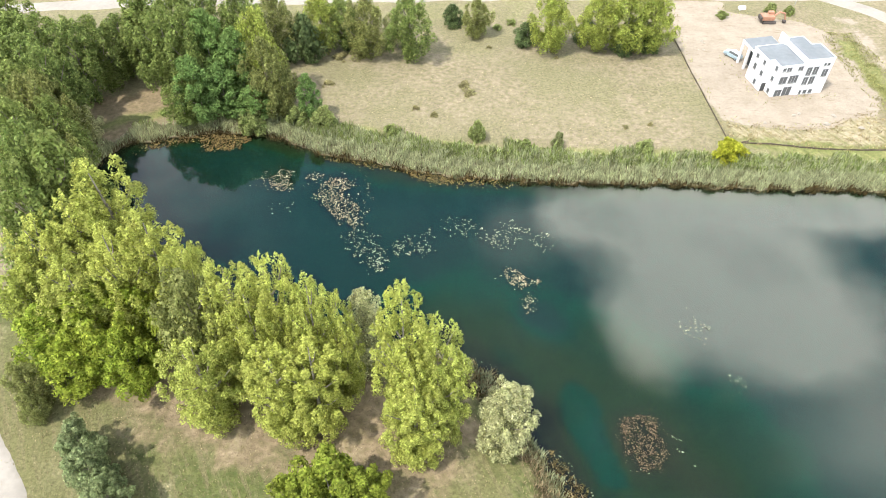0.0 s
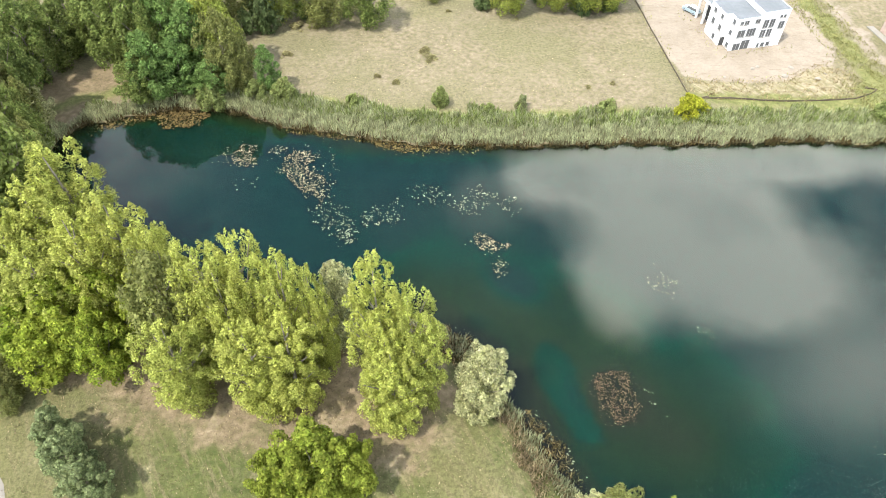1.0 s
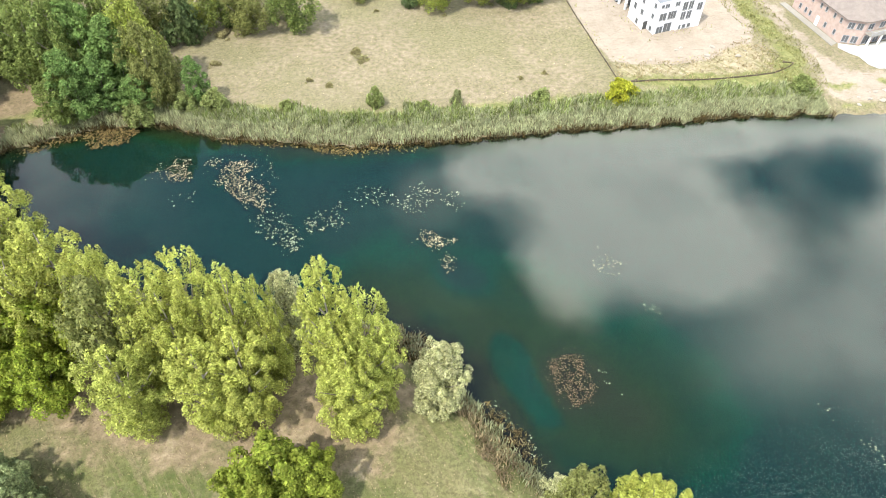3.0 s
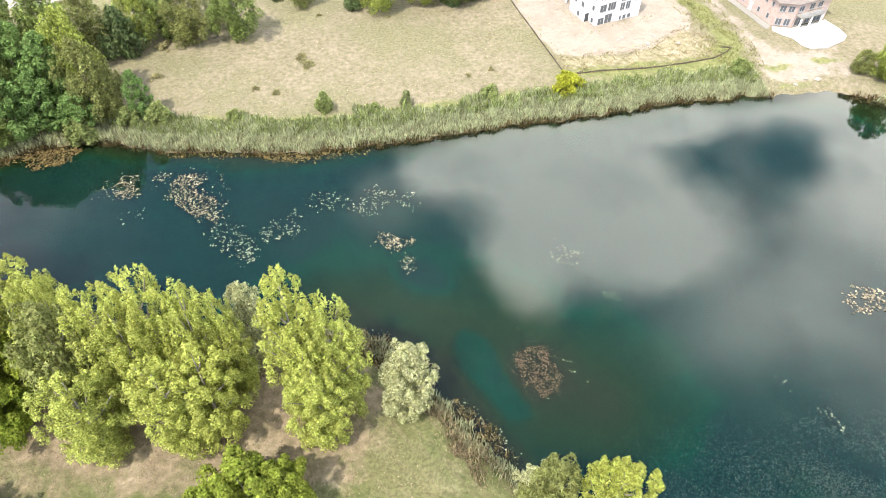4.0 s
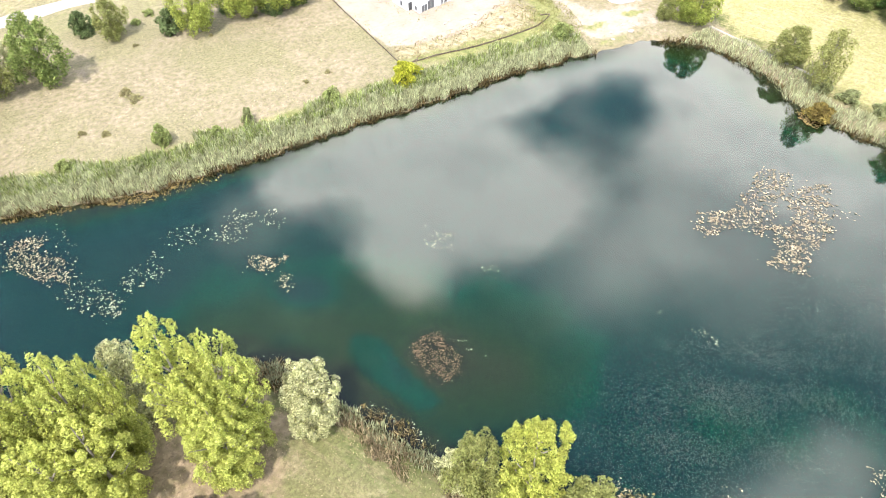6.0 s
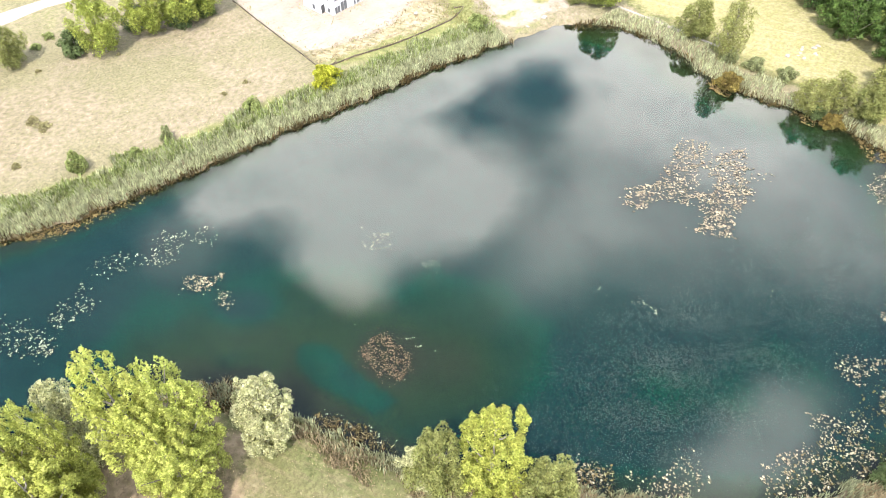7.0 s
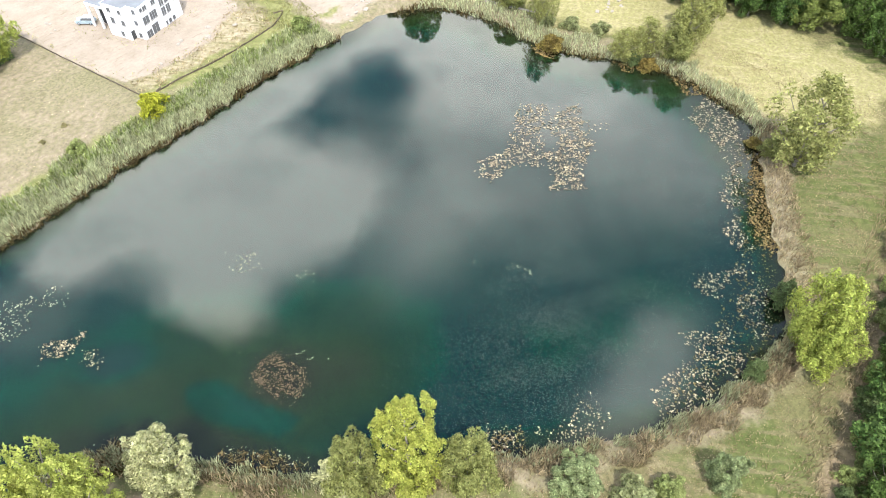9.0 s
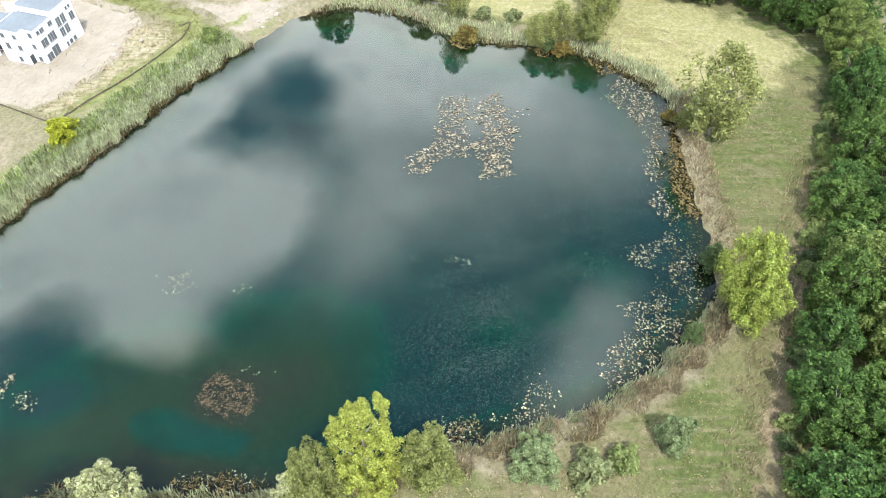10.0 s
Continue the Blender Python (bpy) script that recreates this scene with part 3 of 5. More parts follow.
def build_water():
    xs = np.concatenate([np.arange(-76, 0, 1.2), np.arange(0, 34, 0.45), np.arange(34, 122.1, 1.2)])
    ys = np.concatenate([np.arange(-12, 28, 1.2), np.arange(28, 64, 0.45), np.arange(64, 112.1, 1.2)])
    x, y = (v.ravel() for v in np.meshgrid(xs, ys))
    nx = len(xs)
    i = (np.arange(len(ys) - 1)[:, None] * nx + np.arange(nx - 1)[None]).ravel()
    ob = mesh_object("water", np.stack([x, y, 0 * x], 1).tolist(), np.stack([i, i + 1, i + nx + 1, i + nx], 1).tolist(), WATER)
    ob.data.attributes.new("depth", "FLOAT", "POINT").data.foreach_set("value", np.clip(-land_height(x, y), 0, 6).astype(np.float32))
    tagged(ob, "calm dark teal lake water reflecting clouds", "lake", kind="structure")


build_water()


def ribbon(name, line, width, mat, label, lift=0.04, edge=0.0):
    """A road or path laid along a line on the land."""
    line = smooth_loop(line, 6)[: (len(line) - 1) * 6 + 1]
    verts, faces = [], []
    across = 5
    for k, p in enumerate(line):
        d = line[min(k + 1, len(line) - 1)] - line[max(k - 1, 0)]
        d = d / np.linalg.norm(d)
        for s in range(across + 1):
            w = (s / across - 0.5) * (width + edge * math.sin(k * 1.7 + s))
            x, y = p[0] - d[1] * w, p[1] + d[0] * w
            drop = -0.25 if s in (0, across) else 0.0
            verts.append((x, y, 0.85 + 0.12 + lift + drop))
    for k in range(len(line) - 1):
        for s in range(across):
            i = k * (across + 1) + s
            faces.append((i, i + across + 1, i + across + 2, i + 1))
    ob = mesh_object(name, verts, faces, mat, smooth=True)
    return tagged(ob, label, "road", kind="structure")


ribbon("road", [(-160, 141), (-112, 149.0), (-88, 153), (-39, 158), (4, 162), (45, 164.5), (75, 165.8), (130, 168)], 5.5, ROAD, "pale sunlit concrete road along the meadow")
ribbon("road_branch", [(80, 165), (87, 162.8), (93, 158), (97, 150), (101, 140)], 5.0, ROAD, "pale side road bending between verges")
ribbon("path", [(110.1, 88.5), (112.1, 81.1), (114.0, 72.6), (116.0, 65.5)], 0.7, ROAD, "narrow pale trodden path above the reeds", edge=0.15)
ribbon("path", [(-75, 58), (-61, 41), (-54.2, 33.6), (-49, 24), (-45, 10)], 4.0, ROAD, "pale gravel path beside the trees", edge=0.3)


# ---- trees and shrubs ----
def leaf_cloud(rng, centers, radii, per, size, up=0.35, shell=0.62, taper=0.45):
    """Leaves on puffs: diamonds of four corners round each centre."""
    n = len(centers)
    counts = np.maximum((per * (radii[:, 0] * radii[:, 2]) / np.mean(radii[:, 0] * radii[:, 2])).astype(int), 6)
    which = np.repeat(np.arange(n), counts)
    m = len(which)
    d = rng.normal(size=(m, 3))
    d[:, 2] += up
    d /= np.linalg.norm(d, axis=1, keepdims=True)
    thin = np.where(d[:, 2:] > 0, 1.0 - taper * d[:, 2:] ** 2, 1.0)
    pos = centers[which] + d * radii[which] * rng.uniform(shell, 1.08, (m, 1)) * np.concatenate([thin, thin, 1 + 0.25 * taper * (d[:, 2:] > 0.5)], 1)
    nrm = d * 0.9 + rng.normal(size=(m, 3)) * 0.5 + np.array([0, 0, 0.35])
    nrm /= np.linalg.norm(nrm, axis=1, keepdims=True)
    ax = np.cross(nrm, rng.normal(size=(m, 3)))
    ax /= np.linalg.norm(ax, axis=1, keepdims=True)
    ay = np.cross(nrm, ax)
    s = rng.uniform(0.65, 1.35, (m, 1)) * size
    corners = np.stack([pos - ax * s - ay * s * 0.6, pos + ax * s * 0.25 + ay * s * 0.75, pos + ax * s * 0.8 - ay * s * 0.35], 1)
    return corners.reshape(-1, 3)


def leaf_mesh(name, corners, mat, parent, sides=4):
    k = len(corners) // sides
    me = bpy.data.meshes.new(name)
    me.vertices.add(sides * k)
    me.vertices.foreach_set("co", corners.ravel())
    me.loops.add(sides * k)
    me.loops.foreach_set("vertex_index", np.arange(sides * k, dtype=np.int32))
    me.polygons.add(k)
    me.polygons.foreach_set("loop_start", np.arange(0, sides * k, sides, dtype=np.int32))
    me.polygons.foreach_set("loop_total", np.full(k, sides, dtype=np.int32))
    me.update(calc_edges=True)
    me.materials.append(mat)
    ob = new(name, me)
    ob.parent = parent
    return ob


def outline(kind, t):
    """The crown's radius, as a share of its widest, at a share t of its height."""
    if kind == "column":
        return np.where(t < 0.35, 0.62 + 1.1 * t, 1.0 - 0.66 * np.clip((t - 0.4) / 0.6, 0, 1) ** 1.8)
    if kind == "round":
        return np.sqrt(np.clip(1 - (2 * t - 0.92) ** 2 / 1.18, 0.04, 1))
    return np.sqrt(np.clip(1 - t * t * 0.94, 0.05, 1))


def grow(name, kind, h, r, low, puffs, per, leaf, puff, mat, seed, upright=1.0, limbs=12, shell=0.62):
    """A tree: trunk with limbs, and a crown of leafy sprays at the limbs' ends. h: height, r: crown radius, low: where the crown begins."""
    rng = np.random.RandomState(seed)
    root = new(name)
    k = np.arange(puffs)
    t = ((k + rng.uniform(0, 1, puffs)) / puffs) ** 0.85
    ang = k * 2.399963 + rng.normal(0, 0.35, puffs)
    rad = outline(kind, t) * r * np.sqrt(rng.uniform(0.3, 1.08, puffs)) * (1 + 0.12 * np.sin(ang * 3 + seed) + 0.16 * np.sin(ang * 2 + seed * 2 + t * 6))
    size = puff * rng.uniform(0.7, 1.25, puffs) * (1.12 - 0.42 * t)
    rad = np.where(k % 6 == 0, rad * 0.4, rad)
    rad = np.maximum(rad - size * 0.5, 0.0)
    z = low + t * (h - low - size * upright)
    centers = np.stack([rad * np.cos(ang), rad * np.sin(ang), z], 1)
    if kind == "column":
        # several stems rise side by side, each with its own ragged spire
        stems = 9
        own = k % stems
        turn = np.arange(stems) * 2.4 + rng.uniform(-0.5, 0.5, stems)
        away = np.where(np.arange(stems) == 0, 0.05, rng.uniform(0.34, 0.68, stems)) * r
        top = h * np.where(np.arange(stems) == 0, 1.0, 1.0 - 0.2 * away / r + rng.uniform(-0.12, 0.04, stems))
        lift = np.clip(0.45 + 1.2 * t, 0, 1)
        thick = 0.42 * r * np.clip(0.85 + 0.5 * t - 1.15 * t ** 4, 0.2, 1) * np.sqrt(rng.uniform(0.05, 1.0, puffs))
        size = size * (1.0 - 0.1 * t)
        centers = np.stack([away[own] * lift * np.cos(turn[own]) + thick * np.cos(ang), away[own] * lift * np.sin(turn[own]) + thick * np.sin(ang),
                            low + np.minimum(t, 0.965) * (top[own] - low - size * upright)], 1)
    radii = np.stack([size, size, size * upright], 1)
    leaf_mesh("crown", leaf_cloud(rng, centers, radii, per * 2.0, leaf * 0.86, shell=shell), mat, root, 3)
    verts, faces = [], []
    lean = rng.uniform(-0.03, 0.03, 2) * h
    spine = [Vector((lean[0] * q * q, lean[1] * q * q, h * 0.9 * q - 0.3)) for q in np.linspace(0, 1, 7)]
    base = 0.012 * h + 0.05
    tube(verts, faces, spine, [base * (1.35 if q == 0 else 1.0 - 0.14 * q) for q in range(7)], 8)
    for c in centers[rng.permutation(puffs)[:limbs]]:
        end = Vector(c)
        start_z = max(end.z - (0.9 * math.hypot(end.x, end.y) + 0.08 * h), 0.06 * h)
        q = min(start_z / (h * 0.9), 1)
        start = Vector((lean[0] * q * q, lean[1] * q * q, start_z))
        mid = start.lerp(end, 0.5) + Vector((0, 0, -0.03 * h))
        tube(verts, faces, [start, mid, end], [base * 0.42, base * 0.3, base * 0.1], 5)
    mesh_object("trunk", verts, faces, BARK, root, smooth=True, label="grey-brown bark trunk with limbs")
    return root


# outline, height, radius, crown's start, sprays, leaves a spray, leaf, spray, upright, variants, category, label
SPECIES = {
    "poplar": ("column", 24, 4.4, 1.6, 260, 52, 0.175, 0.66, 1.9, 3, "tree", "tall bright yellow-green poplar on the lake's bank"),
    "goldpoplar": ("round", 20, 4.4, 0.8, 180, 58, 0.175, 0.7, 1.8, 1, "tree", "bright golden-green poplar at the water's edge"),
    "grey": ("round", 14, 4.4, 0.8, 85, 77, 0.228, 1.05, 1.5, 2, "tree", "dusty grey-green broadleaf tree near the bank"),
    "maple": ("round", 13, 4.8, 0.8, 66, 101, 0.252, 1.25, 0.95, 2, "tree", "dense rounded green maple with yellow tints"),
    "yellow": ("round", 14, 4.4, 1.2, 80, 77, 0.228, 1.05, 1.4, 2, "tree", "broadleaf tree turning yellow-green"),
    "willow": ("round", 13, 3.6, 0.4, 85, 77, 0.186, 0.82, 1.5, 2, "tree", "pale silvery willow at the water's edge"),
    "lime": ("round", 12, 4.4, 0.8, 75, 92, 0.24, 1.0, 1.4, 1, "tree", "lime-green bushy tree on dry grass"),
    "bluegreen": ("round", 11, 3.6, 0.4, 85, 88, 0.204, 0.8, 1.2, 2, "tree", "soft blue-green bushy pine in rough grass"),
    "locust": ("round", 16, 4.2, 1.0, 75, 73, 0.264, 1.2, 0.8, 2, "tree", "blue-green layered locust tree in the grove"),
    "broad": ("round", 18, 5.2, 1.6, 84, 62, 0.285, 1.2, 1.3, 3, "tree", "mid-green broadleaf tree in the grove"),
    "wood": ("round", 13, 4.4, 1.0, 90, 50, 0.24, 0.95, 1.0, 4, "tree", "leafy green tree of the woodland edge"),
    "feathery": ("round", 13, 4.2, 1.2, 85, 42, 0.216, 1.0, 1.4, 2, "tree", "thin feathery olive-yellow tree on the lawn"),
    "darkshrub": ("dome", 6, 3.2, 0.2, 44, 50, 0.288, 1.05, 0.9, 2, "shrub", "dense dark green shrub in dry grass"),
    "shrub": ("dome", 4, 2.2, 0.1, 34, 42, 0.24, 0.75, 0.95, 2, "shrub", "loose green shrub behind the reeds"),
    "paleshrub": ("dome", 4, 2.0, 0.1, 32, 42, 0.216, 0.7, 1.1, 1, "shrub", "pale silvery shrub in dry grass"),
    "weedclump": ("dome", 1.0, 1.0, 0.0, 16, 30, 0.13, 0.4, 0.7, 1, "weeds", "low olive weed clump in the dry meadow"),
    "yellowshrub": ("dome", 5.5, 2.7, 0.1, 42, 55, 0.24, 0.85, 0.9, 1, "shrub", "vivid yellow shrub among the reeds"),
    "rustshrub": ("dome", 3, 2.4, 0.0, 34, 46, 0.264, 0.8, 0.7, 1, "shrub", "rust-brown shrub hanging over the water"),
}
MODELS = {}


def model(kind, number):
    if (kind, number) not in MODELS:
        shape, h, r, low, puffs, per, leaf, puff, upright, _, cat, label = SPECIES[kind]
        ob = grow(kind if cat != "tree" else kind + "_tree", shape, h, r, low, puffs, per, leaf, puff, LEAVES[kind], 31 * number + len(kind) * 7 + 5, upright,
                  limbs=18 if cat == "tree" else 10)
        tagged(ob, label, cat, {"tree": "trees round the lake", "shrub": "shrubs round the lake"}.get(cat, "weed clumps on the meadow"))
        MODELS[kind, number] = [ob, True]
    return MODELS[kind, number]


NAMES = {"poplar": "poplar_tree", "goldpoplar": "poplar_tree", "grey": "ash_tree", "maple": "maple_tree", "yellow": "elm_tree", "willow": "willow_tree", "lime": "linden_tree", "bluegreen": "pine_tree",
         "locust": "locust_tree", "broad": "oak_tree", "wood": "woodland_tree", "feathery": "birch_tree", "darkshrub": "shrub", "weedclump": "weed_clump", "shrub": "shrub",
         "paleshrub": "shrub", "yellowshrub": "shrub", "rustshrub": "shrub"}
turns = random.Random(5)


def plant(kind, x, y, h, r):
    _, h0, r0, *_, variants, _, _ = SPECIES[kind]
    slot = model(kind, turns.randrange(variants))
    m = pose(x, y, max(height_at(x, y), 0.0) - 0.05, 0, 0, turns.uniform(0, 360)) @ Matrix.Diagonal((r / r0, r / r0, h / h0, 1))
    if slot[1]:
        slot[0].matrix_basis, slot[1], slot[0].name = m, False, NAMES[kind]
    else:
        copy_thing(slot[0], pose(0, 0, 0)).matrix_basis = m


# kind, place, height and crown radius
NEAR_POPLARS = [
    ("poplar", -7, 44.3, 29, 4.4), ("poplar", -3.1, 43.2, 25, 3.9), ("poplar", -5.6, 40, 19, 4.2), ("willow", -13.2, 52.8, 17, 3.2), ("poplar", -14.7, 48.1, 23, 2.6),
    ("poplar", -18.1, 48.2, 25, 3.8), ("poplar", -22.1, 49.4, 27, 4.2), ("poplar", -28.2, 50.1, 25, 4.6), ("poplar", -24.9, 47.9, 24, 3.8),
    ("grey", -32.9, 50.1, 22, 5), ("poplar", -31, 43.5, 19, 4.6), ("poplar", -21.3, 42.5, 20, 4.4), ("poplar", -17.5, 43.1, 20, 4.6),
    ("poplar", -40, 57.9, 24, 5), ("poplar", -35, 55.2, 23, 3.5), ("poplar", -43.6, 55.1, 24, 4.6),
]
NEAR_BROAD = [
    ("maple", -47.6, 52.3, 15, 5.5), ("maple", -42.7, 53.5, 15, 4.5), ("maple", -53.4, 51, 13, 5), ("maple", -49.7, 48.8, 11, 4.5),
    ("maple", -42.9, 48.4, 12, 4), ("yellow", -57.1, 56, 15, 5), ("poplar", -49.3, 53.7, 20, 5), ("willow", 5.1, 42.4, 14, 3.6),
    ("willow", 4, 42, 9, 2.6), ("lime", -14.2, 32.6, 13, 5), ("lime", -10.5, 32.4, 11, 3.5), ("lime", -18, 31.4, 11, 3.5),
    ("bluegreen", -45.8, 38.1, 8, 2.6), ("bluegreen", -42.7, 34.6, 9, 2.8), ("bluegreen", -39.9, 31.9, 8, 2.6), ("grey", -55.2, 45.1, 9, 2.6),
    ("grey", -54.1, 42.9, 6, 1.8),
]
LEFT_GROVE = [
    ("broad", -56.6, 68.9, 26, 6.2), ("poplar", -48.9, 66.3, 25, 5.6), ("broad", -57.9, 63.9, 25, 6), ("poplar", -51, 61.1, 24, 5.5),
    ("poplar", -54.3, 58.1, 22, 5), ("broad", -60.3, 71.1, 26, 5), ("broad", -73.3, 99.1, 20, 5), ("broad", -79.2, 103.4, 20, 6),
    ("broad", -74, 117.6, 16, 5.2), ("broad", -66.1, 121.8, 17, 5), ("grey", -72.9, 95.5, 18, 4.6), ("grey", -71.6, 89.9, 21, 4.5),
    ("broad", -67.9, 87.6, 19, 4.5),
]
EDGE_GROVE = [
    ("broad", -76.2, 94.6, 20, 5.5), ("broad", -82.8, 113.9, 18, 5.5), ("broad", -87.9, 114.7, 18, 6), ("broad", -69.1, 81.7, 22, 5),
    ("broad", -84, 103.1, 20, 6), ("broad", -77.7, 89.6, 20, 6), ("broad", -71.1, 122, 14, 4.5), ("grey", -74.5, 99.2, 14, 4),
    ("broad", -62.8, 121, 15, 4.5), ("grey", -60.8, 76.8, 20, 4.2), ("grey", -71.2, 88.2, 17, 4.5), ("darkshrub", -75, 101.9, 7, 3.5),
    ("broad", -65.4, 122.6, 20, 5.5), ("broad", -59.3, 122.2, 20, 5.5), ("broad", -53.7, 123.9, 19, 5), ("broad", -47.3, 124.3, 19, 5),
    ("grey", -42.6, 131.2, 15, 4.5), ("broad", -92.3, 121.1, 18, 6),
]
FAR_GROVE = [
    ("broad", -76.1, 113.2, 18, 5), ("broad", -58.6, 114.1, 20, 5.5), ("broad", -53.3, 112.8, 21, 5), ("locust", -50.4, 113.9, 20, 4.5),
    ("locust", -45.4, 112.7, 17, 4.5), ("locust", -52.1, 107.8, 14, 4), ("locust", -47.8, 109, 12, 3.5), ("yellow", -41.5, 115, 20, 4.6),
    ("grey", -39.3, 110, 17, 4.2), ("grey", -37, 110.7, 11, 3.2), ("broad", -55.1, 106.3, 9, 4), ("locust", -41.7, 107, 9, 3),
    ("darkshrub", -36.6, 129.9, 11, 4.2), ("locust", -31.8, 109.4, 10, 2.2), ("willow", -71.6, 99.7, 8, 3.6), ("grey", -73.2, 92.8, 11, 3.6),
    ("darkshrub", -73.4, 123.1, 7, 3.4), ("darkshrub", -78, 112.4, 8, 3.2),
]
ROADSIDE = [
    ("grey", -24.1, 132.6, 14, 4.5), ("broad", -29.4, 135.6, 12, 4.5), ("broad", -14.6, 132, 15, 5), ("willow", -19.2, 137.4, 8, 2.6),
    ("yellow", -33.8, 134.6, 13, 4), ("darkshrub", -6.4, 147.6, 5, 2.6), ("grey", -0.8, 142.5, 9, 3.2), ("yellow", 15.2, 136.8, 14, 4.4),
    ("yellow", 25.1, 138.2, 13, 4.6), ("yellow", 31.2, 137.7, 15, 5), ("yellow", 36.8, 138.4, 13, 4.5), ("darkshrub", 31.7, 137.2, 6, 3.2),
    ("darkshrub", 10.4, 139.8, 5, 3.2), ("darkshrub", 36.7, 138.4, 5.5, 2.6), ("darkshrub", 23.4, 142.2, 5, 2.6), ("darkshrub", -27.1, 136.3, 6, 3),
]
BANK_SHRUBS = [
    ("shrub", -28.8, 107.2, 4.5, 2.6), ("shrub", -34.3, 107.6, 4, 2.4), ("shrub", -42.2, 105.7, 5, 3), ("shrub", 0.2, 104.7, 4.5, 1.7),
    ("paleshrub", 15.2, 103.7, 3.2, 1.2), ("shrub", 30.8, 102.4, 2.8, 2), ("shrub", 9.1, 102.3, 2.2, 1.3), ("shrub", -16, 105, 2.5, 1.5),
    ("yellowshrub", 45.3, 101.1, 4.6, 3.0), ("shrub", 79.7, 99.2, 4, 2.2),
]
LAKESIDE = [
    ("goldpoplar", 22.6, 22.1, 19, 4.4), ("grey", 17.6, 25.4, 15, 3.2), ("grey", 26.2, 16.7, 12, 3.4), ("willow", 16.8, 27.6, 9, 2.6),
    ("bluegreen", 44.5, -6.3, 7, 2.2), ("bluegreen", 33.5, 6.6, 6, 3.0), ("paleshrub", 36.2, 0.7, 5, 2.6), ("shrub", 39.4, -2.3, 4, 2),
    ("yellow", 69.8, -7.2, 14.5, 4.2), ("yellow", 67, -9.4, 11, 3.6), ("darkshrub", 61.1, -3.8, 3.5, 1.6), ("darkshrub", 75.1, -2.3, 5, 2),
    ("feathery", 103.2, 6.6, 18, 6.4), ("grey", 103.4, 11, 4, 1.8), ("rustshrub", 104.8, 14.1, 1.8, 1.5),
]
FAR_BANK = [
    ("feathery", 113, 44.2, 7, 3.2), ("feathery", 116.5, 41.2, 8, 3.6), ("grey", 118.6, 36.1, 7, 3.4), ("feathery", 121.7, 35.8, 13, 4.2),
    ("feathery", 129.2, 36.7, 14, 4.6), ("feathery", 113, 63.1, 13, 3.4), ("paleshrub", 115.4, 57.5, 2.6, 2.2), ("paleshrub", 113.3, 62.1, 3, 2),
    ("paleshrub", 117.7, 51.9, 2.4, 2.2), ("rustshrub", 107.6, 57.2, 3.2, 2.6), ("rustshrub", 113.6, 38.9, 2.4, 2.2), ("darkshrub", 113.2, 42, 3, 1.6),
    ("yellow", 108.3, 91.1, 12, 4.2), ("yellow", 106.4, 93.2, 8, 2.8), ("grey", 103.6, 95.8, 5, 2.2), ("grey", 114.6, 72, 8, 3.8),
]
MEADOW_WEEDS = [
    ("weedclump", -12, 113.7, 0.9, 0.8), ("weedclump", -8.2, 111.8, 0.8, 0.9), ("weedclump", -2.7, 122.6, 1, 1.3), ("weedclump", -1.7, 119.9, 0.8, 1.6),
    ("weedclump", 16.7, 134.2, 0.6, 0.6), ("weedclump", 27.3, 137.1, 0.6, 0.6), ("weedclump", 28.4, 109.9, 0.7, 0.6), ("weedclump", 33.3, 110.9, 0.7, 0.7),
    ("weedclump", 2.1, 137.6, 0.6, 0.7), ("weedclump", -29.9, 131.7, 1.2, 1.8), ("weedclump", -25.2, 133.1, 1.2, 1.6), ("weedclump", -30.6, 121.4, 0.8, 1.3),
    ("shrub", 56.1, 154.1, 1.8, 1.4), ("shrub", 68, 157.2, 2.6, 1.5), ("shrub", 72.1, 156.9, 2.2, 1.4), ("shrub", 7.2, 148.5, 1.2, 1.3),
    ("shrub", 3.9, 146.1, 1, 1.2),
]
for rows in (NEAR_POPLARS, NEAR_BROAD, LEFT_GROVE, EDGE_GROVE, FAR_GROVE, ROADSIDE, BANK_SHRUBS, LAKESIDE, FAR_BANK, MEADOW_WEEDS):
    for row in rows:
        plant(*row)


def wood():
    """The woodland beyond the lawn, on a loose grid."""
    rng = random.Random(9)
    for row in range(3):
        for k in range(17):
            x = 34 + k * 6.4 + rng.uniform(-1.6, 1.6) + (row % 2) * 3.2
            y = -22.6 + 0.128 * (x - 45) - row * 5.6 + rng.uniform(-1.2, 1.2)
            plant(rng.choice(("wood", "wood", "wood", "wood", "wood", "broad")), x, y, rng.uniform(8.5, 14), rng.uniform(3.6, 4.8))
    for k in range(34):
        x = 36 + k * 3.1 + rng.uniform(-0.9, 0.9)
        plant("shrub" if rng.random() < 0.55 else "darkshrub", x, -19.6 + 0.128 * (x - 45) + rng.uniform(-0.8, 0.8), rng.uniform(1.8, 3.6), rng.uniform(1.2, 1.9))
    for row in range(3):
        for k in range(15):
            y = -8 + k * 6.6 + rng.uniform(-1.5, 1.5)
            x = 143 - 0.03 * y + 4 * math.sin(y * 0.11) + row * 6 + rng.uniform(-1.4, 1.4)
            plant("wood" if rng.random() < 0.75 else "broad", x, y, rng.uniform(11, 16), rng.uniform(3.8, 5.0))


wood()


